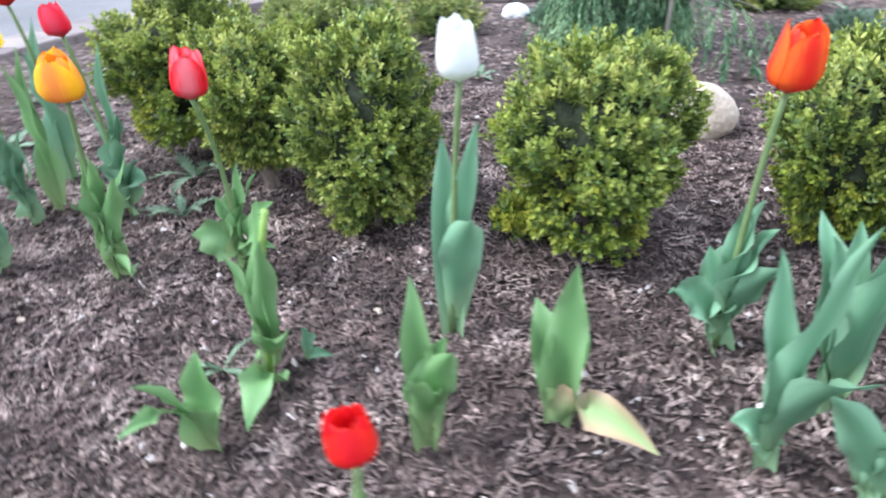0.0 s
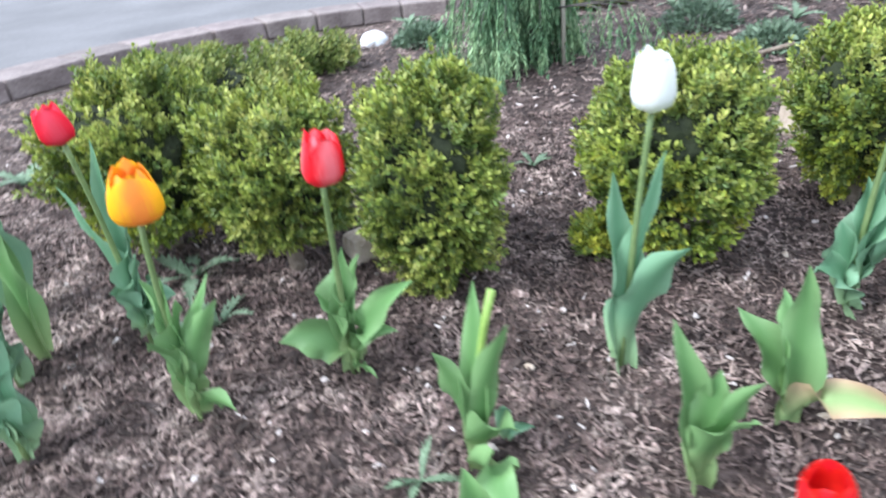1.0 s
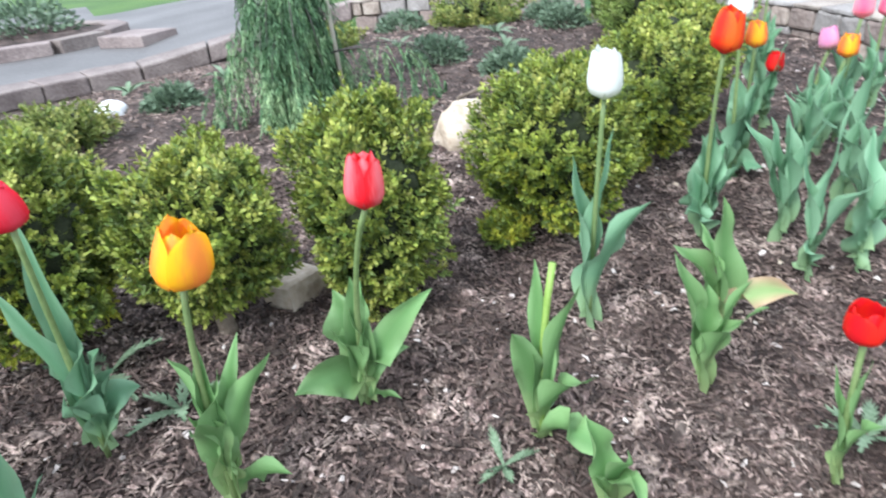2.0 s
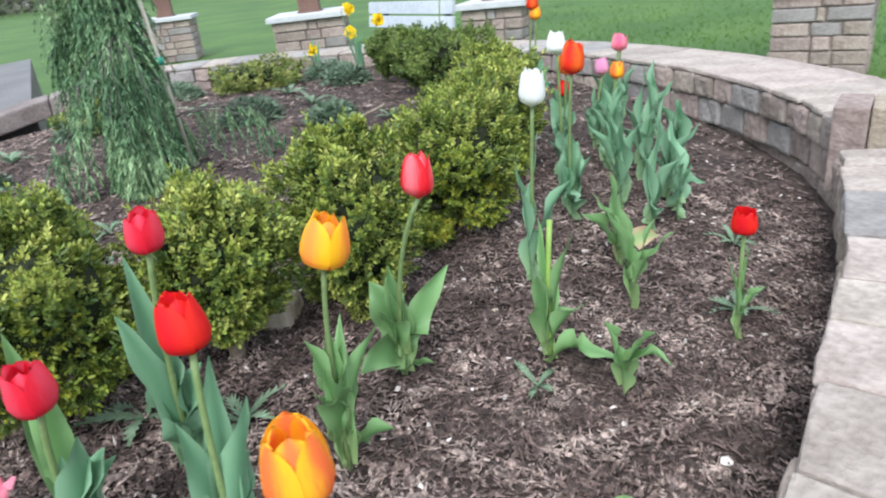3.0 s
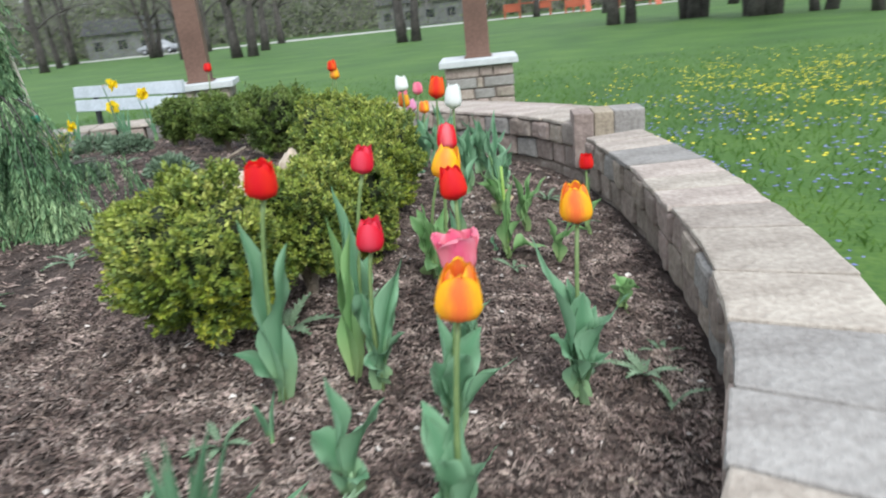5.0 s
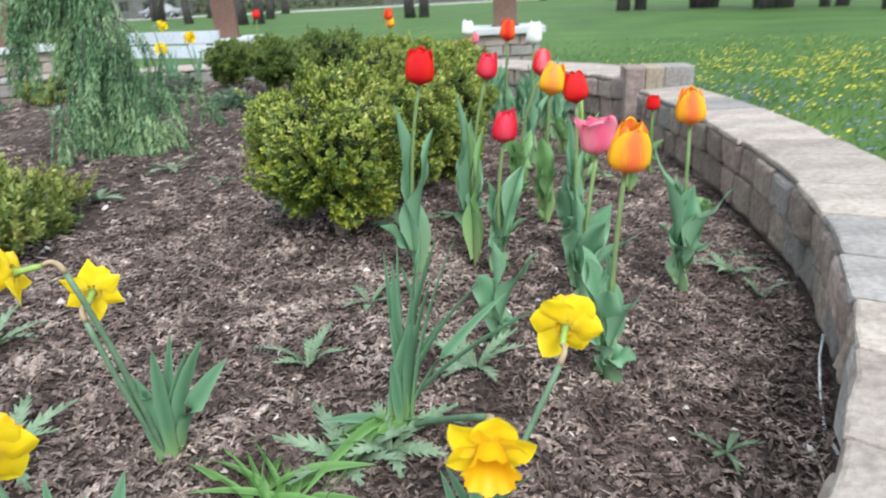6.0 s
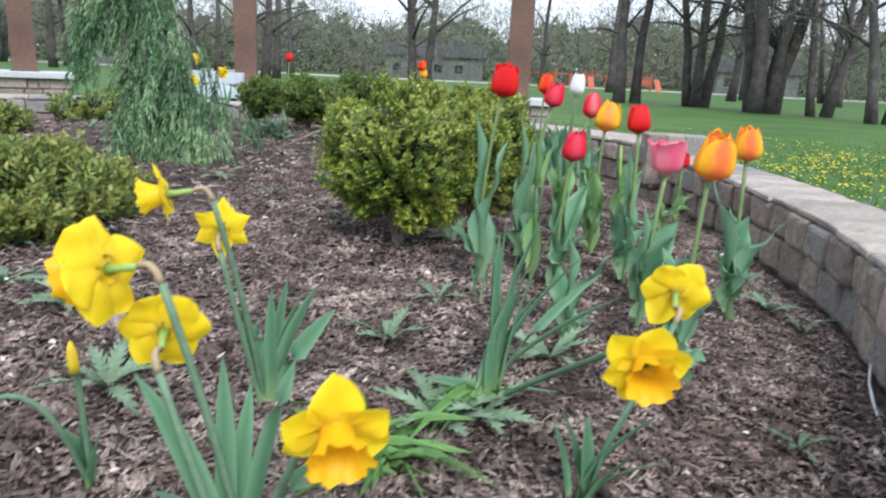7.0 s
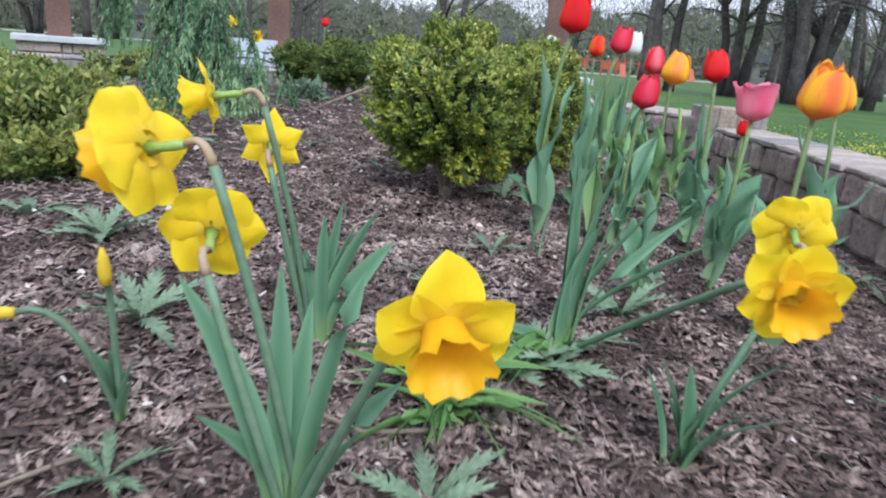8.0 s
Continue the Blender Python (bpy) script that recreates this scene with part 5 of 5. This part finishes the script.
def weed_leaf(length, width, seed):
    """A jagged rosette leaf with toothed lobes along its rib."""
    rnd = random.Random(seed)
    vs, fs, n = [], [], 14
    for i in range(n + 1):
        t = i / n
        w = width * 0.5 * math.sin(math.pi * min(1, 0.12 + 0.86 * t)) * (1.15 if i % 2 else 0.5)
        z = 0.3 * length * t * (1 - t) * 1.6
        x = length * t
        vs += [(x, 0, z), (x + (0.012 if i % 2 else 0), w, z + w * 0.25), (x + (0.012 if i % 2 else 0), -w, z + w * rnd.uniform(0.1, 0.4))]
    for i in range(n):
        a = i * 3
        fs += [(a, a + 3, a + 4, a + 1), (a, a + 2, a + 5, a + 3)]
    return vs, fs


def weed(x, y, size, count, seed):
    g = thing("weed", x, y, soil(x, y) + 0.004, "low jagged-leaved green weed rosette in the mulch", "weed", "weeds in the mulch")
    rnd = random.Random(seed)
    for k in range(count):
        v, f = weed_leaf(size * rnd.uniform(0.7, 1.15), size * 0.27, seed * 9 + k)
        part("leaf", mesh_of("leaf", v, f, M_WEED), g, m=pose(0, 0, 0, rnd.uniform(-15, 15), -rnd.uniform(0, 28), 360 / count * k + rnd.uniform(-20, 20)))


for k, (x, y, s, c) in enumerate(((0.569, 2.279, 0.08, 6), (0.84, 2.316, 0.09, 7), (0.02, 2.25, 0.1, 8), (0.233, 2.02, 0.09, 8), (0.37, 1.76, 0.05, 6), (0.64, 1.81, 0.08, 6),
                                  (1.367, 2.827, 0.08, 6), (1.405, 2.73, 0.07, 3), (1.2, 2.18, 0.045, 5), (0.6, 2.91, 0.11, 6), (0.74, 2.1, 0.1, 7), (0.69, 2.06, 0.1, 6), (-0.15, 2.3, 0.1, 6),
                                  (0.62, 2.5, 0.06, 5), (0.29, 2.96, 0.055, 5), (-0.29, 2.49, 0.06, 5), (1.42, 2.92, 0.05, 5), (1.265, 2.84, 0.05, 4), (0.01, 3.19, 0.05, 5), (-0.26, 3.0, 0.09, 6), (1.09, 3.36, 0.05, 4), (0.75, 3.0, 0.09, 5), (-0.3, 4.6, 0.09, 6), (-0.9, 4.7, 0.1, 6), (-1.4, 4.4, 0.1, 6),
                                  (1.3, 3.83, 0.08, 6), (1.2, 4.15, 0.07, 6), (0.25, 3.6, 0.05, 5), (-1.6, 3.6, 0.12, 7), (-2.0, 3.2, 0.12, 7), (-1.6, 2.6, 0.12, 7), (-0.2, 3.3, 0.08, 6), (-1.3, 4.9, 0.12, 7))):
    weed(x, y, s, c, 400 + k)


def sage_plant(x, y, z, r, hgt, seed, label):
    """A soft mound of small grey-green leaves."""
    g = thing("perennial", x, y, z, label, "plant", "soft perennials")
    rng = np.random.default_rng(seed)
    n = 900
    d = unit(rng.normal(size=(n, 3)))
    d[:, 2] = np.abs(d[:, 2])
    p = d * (rng.uniform(0.55, 1, n))[:, None] * [r, r, hgt]
    v, f = leaf_quads(rng, p, unit(d + rng.normal(0, 0.5, (n, 3))), max(0.03, r * 0.16), max(0.007, r * 0.035))
    part("foliage", fill_mesh("foliage", v, f, M_SAGE), g)


for k, (x, y, r) in enumerate(((-1.15, 3.3, 0.15), (-0.9, 4.35, 0.18), (-0.5, 4.45, 0.15), (-1.5, 5.4, 0.2), (-1.2, 5.25, 0.18), (-1.75, 4.0, 0.2), (-1.0, 2.5, 0.15), (-2.2, 4.8, 0.2))):
    sage_plant(x, y, soil(x, y), r * 0.75, r * 0.55, 500 + k, "soft grey-green perennial mound in the mulch")


def rock(x, y, sx, sy, sz, mat, label, seed, turn=0):
    bm = bmesh.new()
    bmesh.ops.create_icosphere(bm, subdivisions=3, radius=1)
    for q in bm.verts:
        d = q.co.normalized()
        k = 1 + 0.28 * noise.noise(d * 1.3 + Vector((seed, 0, 0))) + 0.09 * noise.noise(d * 4 + Vector((0, seed, 0)))
        q.co = Vector((d.x * sx * k, d.y * sy * k, max(d.z, -0.4) * sz * k))
    ob = new("rock", bm_mesh("rock", bm, mat, True))
    ob.matrix_basis = pose(x, y, soil(x, y) + sz * 0.35, 0, 0, turn)
    tagged(ob, label, "rock", "rocks in the bed")


slab = new("rock", box_mesh("rock", 0.08, 0.1, 0.052, M_ROCK, 0.016, 0.008, 3))
slab.matrix_basis = pose(0.55, 3.25, soil(0.55, 3.25) - 0.008, 0, 0, 28)
tagged(slab, "flat tan field stone under the boxwood", "rock", "rocks in the bed")
rock(0.06, 3.92, 0.07, 0.11, 0.085, M_ROCK, "pale tan boulder behind the boxwoods", 5, 30)
rock(0.155, 4.25, 0.05, 0.06, 0.1, M_ROCK, "upright pale stone behind the boxwoods", 7, 60)
rock(-1.3, 3.08, 0.07, 0.06, 0.045, M_WHITE, "bright white stone lying in the mulch", 9, 0)
rock(-0.2, 5.0, 0.1, 0.07, 0.05, M_ROCK, "reddish flat stone at the back", 11, 20)
for k, (x, y) in enumerate(((1.02, 3.9), (0.95, 4.1), (0.66, 4.0), (0.6, 4.18), (0.9, 3.52), (1.1, 2.95), (1.3, 2.5), (0.8, 2.2), (0.35, 2.3))):
    rock(x, y, 0.006, 0.009, 0.005, M_ROCK, "small pale pebble on the mulch", 20 + k, k * 40)


def twig(name, pts, r, mat, label):
    g = Vector(pts[0])
    ob = thing(name, g.x, g.y, soil(g.x, g.y) + 0.004, label, "twig")
    line = [Vector((p[0] - g.x, p[1] - g.y, soil(p[0], p[1]) - soil(g.x, g.y) + p[2])) for p in pts]
    vs, fs = tube(line, [r] * len(line), 6)
    part("strand", mesh_of("strand", vs, fs, mat), ob)


twig("dry_root", [(1.362, 2.21, 0), (1.36, 2.254, 0.004), (1.378, 2.32, 0.006), (1.405, 2.4, 0.004), (1.43, 2.47, 0.01), (1.455, 2.53, 0.025)], 0.0026, M_WHITE, "thin pale dry root lying along the wall")
twig("fallen_twig", [(0.38, 1.87, 0), (0.48, 1.9, 0.012), (0.56, 1.88, 0.008), (0.64, 1.92, 0.004)], 0.0028, M_TWIG, "thin dry twig on the mulch")
twig("fallen_twig", [(0.28, 1.7, 0), (0.33, 1.76, 0.006), (0.36, 1.8, 0.003)], 0.0025, M_TWIG, "thin dry twig on the mulch")
twig("fallen_twig", [(-0.3, 4.1, 0), (-0.2, 4.2, 0.06), (-0.05, 4.3, 0.14)], 0.006, M_TWIG, "bare fallen branch beside the cedar")


# ---- plaza: kerbed beds beyond ----
def kerb_bed(cx, cy, r, seed):
    g = tagged(new("kerb_ring"), "low round planting bed edged with grey kerb stones", "kerb", kind="structure")
    g.location = (cx, cy, -0.085)
    rnd = random.Random(seed)
    n = int(2 * math.pi * r / 0.42)
    for k in range(n):
        ob = part("kerb_stone", box_mesh("kerb_stone", 2 * math.pi * r / n - 0.012, 0.18, 0.12, M_EDGE, 0.012, 0.004, rnd.random()), g)
        a = 2 * math.pi * k / n
        ob.matrix_basis = pose(r * math.cos(a), r * math.sin(a), 0, 0, 0, math.degrees(a) + 90)
    vs = [((r - 0.08) * math.cos(a), (r - 0.08) * math.sin(a), 0.1) for a in (2 * math.pi * k / 40 for k in range(40))]
    vs.append((0, 0, 0.2))
    part("bed_soil", mesh_of("bed_soil", vs, [(k, (k + 1) % 40, 40) for k in range(40)], M_SOIL), g)


kerb_bed(-5.9, 2.66, 0.8, 1)
kerb_bed(-10.15, 0.29, 1.6, 2)
step = new("paving_slab", box_mesh("paving_slab", 0.5, 0.42, 0.1, M_EDGE, 0.012, 0.004, 5))
step.matrix_basis = pose(-4.9, 3.55, -0.08, 0, 0, 40)
tagged(step, "pale concrete slab lying beside the kerbed bed", "slab")
sage_plant(-5.95, 2.68, 0.03, 0.5, 0.3, 520, "grey-blue mounded lavender in a kerbed bed")
sage_plant(-10.6, -0.5, 0.03, 0.55, 0.35, 521, "grey-green mounded perennial in a kerbed bed")


def far_shrub(x, y, z, r, hgt, mat, seed, label):
    g = thing("far_shrub", x, y, z, label, "shrub")
    rng = np.random.default_rng(seed)
    n = 1600
    d = unit(rng.normal(size=(n, 3)))
    d[:, 2] = np.abs(d[:, 2])
    p = d * (rng.uniform(0.7, 1, n) * lumps(d, seed, 0.2))[:, None] * [r, r, hgt]
    v, f = leaf_quads(rng, p, unit(d + rng.normal(0, 0.6, (n, 3))), 0.07, 0.025)
    part("foliage", fill_mesh("foliage", v, f, mat), g)


far_shrub(-10.2, 0.5, 0.03, 0.9, 0.45, M_BOXY, 530, "golden-green shrub in a kerbed bed")
far_shrub(-10.6, 1.0, 0.03, 0.5, 0.4, M_BOXY, 531, "golden-green shrub in a kerbed bed")


# ---- park beyond: trees, wood edge, road, playground, cars ----
def park_tree(name, x, y, stems, trunk_r, height, seed, label, splay=0.18, leafy=0):
    """A tall tree, often many-stemmed: tapered stems, limbs, fine bare twigs and a thin haze of first leaves."""
    g = thing(name, x, y, LAWN - 0.05, label, "tree", "park trees")
    rnd = random.Random(seed)
    rng = np.random.default_rng(seed)
    tips, tdirs = [], []
    for s in range(stems):
        a = 2 * math.pi * s / stems + rnd.uniform(-0.4, 0.4)
        off = Vector((math.cos(a), math.sin(a), 0)) * (trunk_r * 0.9 if stems > 1 else 0)
        lean = Vector((math.cos(a), math.sin(a), 0)) * (height * splay * rnd.uniform(0.5, 1.2) if stems > 1 else height * rnd.uniform(0, 0.08))
        hs = height * rnd.uniform(0.8, 1.05)
        pts = bezier(off, off + lean * 0.3 + Vector((0, 0, hs * 0.5)), off + lean + Vector((0, 0, hs)), 9)
        pts = [p + Vector((rnd.gauss(0, 0.05), rnd.gauss(0, 0.05), 0)) * (i > 0) for i, p in enumerate(pts)]
        r0 = trunk_r * (0.62 if stems > 1 else 1) * rnd.uniform(0.8, 1.1)
        rad = [r0 * (1.25 if i == 0 else 1) * (1 - 0.085 * i) for i in range(10)]
        vs, fs = tube(pts, rad, 9)
        part("trunk", mesh_of("trunk", vs, fs, M_BARK), g)
        for b in range(9):
            i = rnd.randint(2, 8)
            a2 = rnd.uniform(0, 6.28)
            ln = height * rnd.uniform(0.14, 0.3)
            st = pts[i]
            en = st + Vector((math.cos(a2) * ln, math.sin(a2) * ln, ln * rnd.uniform(0.1, 0.9)))
            lp = bezier(st, st + (en - st) * 0.5 + Vector((0, 0, ln * 0.2)), en, 5)
            vs, fs = tube(lp, [rad[i] * 0.45 * (1 - 0.16 * q) for q in range(6)], 5)
            part("limb", mesh_of("limb", vs, fs, M_BARK), g)
            for q in range(2, 6):
                for _ in range(14):
                    tips.append(tuple(lp[q] + Vector([rnd.gauss(0, 0.12) for _ in range(3)])))
                    tdirs.append((rnd.gauss(0, 1), rnd.gauss(0, 1), rnd.gauss(0.1, 0.8)))
    tips, tdirs = np.array(tips), unit(np.array(tdirs))
    v, f = leaf_quads(rng, tips, tdirs, height * 0.11, 0.009, 0.1)
    part("twig_spray", fill_mesh("twig_spray", v, f, M_TWIGS_HAZE), g, "fine bare twigs", kind="stuff")
    if leafy:
        n = len(tips) * leafy
        p = np.repeat(tips, leafy, 0) + rng.normal(0, height * 0.05, (n, 3))
        v, f = leaf_quads(rng, p, unit(rng.normal(size=(n, 3))), 0.075, 0.025)
        part("crown", fill_mesh("crown", v, f, M_SPRING_HAZE), g, "thin veil of first leaves, paler with painted-in haze", kind="stuff")
    return g


BARE = "dark-barked park tree with several bare stems in early spring"
vase = park_tree("park_tree", 9.6, 29.4, 5, 0.43, 13, 601, "large dark many-stemmed tree spreading from one base", 0.24, 2)
pair = park_tree("park_tree", 5.0, 33.5, 2, 0.42, 13, 602, BARE, 0.08, 2)
clump = park_tree("park_tree", 7.9, 33.0, 4, 0.36, 13, 603, BARE, 0.16, 2)
lean = park_tree("park_tree", 11.4, 28.6, 2, 0.3, 12, 604, "slender dark leaning tree with two stems", 0.2, 1)
near = park_tree("park_tree", 11.7, 24.6, 2, 0.28, 12, 605, BARE, 0.2, 1)
single = park_tree("park_tree", -5.3, 38.0, 2, 0.42, 13, 606, "grey gnarled tree forked low on the lawn", 0.12, 2)
stout = park_tree("park_tree", -14.6, 38.5, 2, 0.52, 14, 607, "stout dark double-trunked park tree", 0.06, 2)
slim = park_tree("park_tree", -17.5, 49.0, 1, 0.35, 13, 608, "tall dark single-stemmed park tree", 0.1, 2)
for k, (src, x, y, sc) in enumerate(((slim, -29.0, 64.0, 1.1), (clump, -32.0, 60.0, 1.0), (pair, -45.0, 67.0, 1.1), (slim, -24.0, 70.0, 1.2), (vase, -50.0, 62.0, 1.0), (slim, -40.0, 58.0, 0.9),
                                     (slim, -10.0, 62.0, 1.0), (pair, 17.0, 56.0, 1.2), (slim, 14.0, 50.0, 1.0), (clump, 24.0, 60.0, 1.1), (slim, 20.0, 48.0, 0.9), (vase, 31.0, 58.0, 1.1),
                                     (slim, -22.0, 46.0, 0.9), (pair, 19.0, 33.0, 1.0), (slim, 7.0, 60.0, 1.1), (slim, -34.0, 48.0, 1.0), (stout, -58.0, 55.0, 1.0), (slim, 1.5, 75.0, 1.1), (stout, 38.0, 70.0, 1.1))):
    copy_thing(src, pose(x, y, LAWN - 0.05, 0, 0, 47 * k) @ Matrix.Scale(sc, 4))


def wood_edge():
    """The far wood: a deep, uneven belt of twiggy and leafing crowns."""
    rng = np.random.default_rng(71)
    # The leaf and twig belts get their haze from paled colours.
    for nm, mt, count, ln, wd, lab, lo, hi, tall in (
            ("far_wood_leaves", M_SPRING_HAZE, 120000, 0.22, 0.08, "wood edge in first green leaf, distance haze painted in as paler colour", 85, 125, 9),
            ("far_wood_twigs", M_TWIGS_HAZE, 70000, 1.5, 0.035, "bare grey branches of the far wood, distance haze painted in as paler colour", 85, 130, 10),
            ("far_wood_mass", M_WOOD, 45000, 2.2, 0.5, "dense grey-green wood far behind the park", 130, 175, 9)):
        a = rng.uniform(radians(15), radians(168), count)
        r = rng.uniform(lo, hi, count)
        crown = np.array([0.5 + 0.6 * noise.noise(Vector((q * 13, 3.3 + lo, 0))) + 0.3 * noise.noise(Vector((q * 47, 9.1, lo))) for q in a])
        top = 5 + tall * np.clip(crown, 0.05, 1)
        z = rng.random(count) ** 0.9 * top
        p = np.stack([r * np.cos(a), r * np.sin(a), LAWN + z], 1)
        d = rng.normal(size=(count, 3))
        if mt is M_TWIGS_HAZE:
            d = d * [0.5, 0.5, 1.2]
        v, f = leaf_quads(rng, p, unit(d), ln, wd, 0.1)
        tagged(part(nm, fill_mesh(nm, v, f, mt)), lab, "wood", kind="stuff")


wood_edge()


def strip(name, pts, width, mat, label):
    vs, fs = [], []
    for i, (x, y) in enumerate(pts):
        x2, y2 = pts[min(i + 1, len(pts) - 1)]
        x1, y1 = pts[max(i - 1, 0)]
        d = Vector((x2 - x1, y2 - y1, 0)).normalized()
        nrm = Vector((-d.y, d.x, 0)) * width / 2
        for s, z in ((1, 0.05), (-1, 0.05), (-1, -0.2), (1, -0.2)):
            vs.append((x + nrm.x * s, y + nrm.y * s, LAWN + 0.04 + z))
    for i in range(len(pts) - 1):
        for k in range(4):
            k2 = (k + 1) % 4
            fs.append((i * 4 + k, i * 4 + k2, i * 4 + 4 + k2, i * 4 + 4 + k))
    tagged(part(name, mesh_of(name, vs, fs, mat, smooth=False)), label, "road", kind="structure")


strip("road", [(-90, 66), (-45, 74), (-15, 82), (15, 86), (50, 84), (90, 74)], 6, M_ROAD, "pale park road crossing behind the trees")


def parked_car(x, y, turn, seed):
    g = thing("parked_car", x, y, LAWN + 0.09, "light-coloured car parked by the far road", "car", "cars by the road")
    g.rotation_euler = (0, 0, radians(turn))
    bm = bmesh.new()
    prof = [(-2.1, 0.35), (-2.15, 0.8), (-1.3, 0.95), (-0.8, 1.42), (0.7, 1.45), (1.3, 1.0), (2.1, 0.9), (2.2, 0.4)]
    rows = []
    for s, k in ((-0.85, 0), (0.85, 1)):
        rows.append([bm.verts.new((px, s * (0.86 if pz > 1.2 else 1.0), pz)) for px, pz in prof])
    bm.faces.new(rows[0][::-1])
    bm.faces.new(rows[1])
    for i in range(len(prof)):
        j = (i + 1) % len(prof)
        bm.faces.new((rows[0][i], rows[0][j], rows[1][j], rows[1][i]))
    bmesh.ops.recalc_face_normals(bm, faces=bm.faces)
    bmesh.ops.bevel(bm, geom=bm.edges[:], offset=0.06, segments=2, affect="EDGES")
    part("body", bm_mesh("body", bm, M_CAR, True), g)
    for s in (-0.865, 0.865):
        part("side_window", box_mesh("side_window", 1.5, 0.03, 0.32, M_GLASS, 0.01), g, m=pose(-0.05, s * 0.97, 1.02))
    for wx in (-1.35, 1.35):
        for s in (-0.85, 0.85):
            w = part("wheel", None, g)
            w.location = (wx, s, 0.32)
            vs, fs = tube([(0, -0.1, 0), (0, 0.1, 0)], [0.32, 0.32], 16)
            part("tyre", mesh_of("tyre", vs, fs, M_DARK), w)
            vs, fs = tube([(0, -0.11, 0), (0, 0.11, 0)], [0.19, 0.19], 12)
            part("rim", mesh_of("rim", vs, fs, M_CAR), w)


for k, (x, y, t) in enumerate(((-40, 75, 12), (46, 84.5, -4), (53, 83, -8), (60, 81.5, -8))):
    parked_car(x, y, t, k)


def playground(x, y):
    g = thing("playground_frame", x, y, LAWN, "orange playground climbing frame with slide and posts", "playground")
    for k, px in enumerate((-4, -2.4, -0.8, 0.8, 2.4, 4)):
        part("post", box_mesh("post", 0.18, 0.18, 1.5 + 0.5 * (k % 2), M_ORANGE, 0.02), g, m=pose(px, 0, 0))
    for k, (px, pz) in enumerate(((-3.2, 0.7), (0.0, 0.8), (3.2, 0.6))):
        part("panel", box_mesh("panel", 1.4, 0.1, 0.7, M_ORANGE, 0.03), g, m=pose(px, 0.05, pz))
    part("crossbar", box_mesh("crossbar", 8.0, 0.12, 0.12, M_ORANGE, 0.02), g, m=pose(0, 0, 1.4))
    part("slide", box_mesh("slide", 0.6, 2.6, 0.1, M_ORANGE, 0.03), g, m=pose(4.6, -0.9, 0.6, 30))


playground(2.2, 78)
playground(9.5, 80)


def far_house(x, y, w, hgt, turn):
    g = thing("far_house", x, y, LAWN, "low grey building glimpsed beyond the trees", "building")
    g.rotation_euler = (0, 0, radians(turn))
    part("wall", box_mesh("wall", w, 7, hgt, M_BUILD, 0.02), g)
    bm = bmesh.new()
    v = [bm.verts.new(p) for p in ((-w / 2 - 0.4, -4, hgt), (w / 2 + 0.4, -4, hgt), (w / 2 + 0.4, 4, hgt), (-w / 2 - 0.4, 4, hgt), (-w / 2 - 0.4, 0, hgt + 2), (w / 2 + 0.4, 0, hgt + 2))]
    for q in ((0, 1, 5, 4), (2, 3, 4, 5), (0, 4, 3), (1, 2, 5), (3, 2, 1, 0)):
        bm.faces.new([v[i] for i in q])
    part("roof", bm_mesh("roof", bm, M_DARK), g)
    for k in range(int(w / 3)):
        part("window", box_mesh("window", 1.1, 0.06, 1.1, M_GLASS, 0.02), g, m=pose(-w / 2 + 1.5 + 3 * k, -3.52, 1.0))


far_house(-14, 105, 14, 3.2, 5)
far_house(30, 100, 10, 2.8, -6)
far_house(-52, 92, 12, 3, 18)
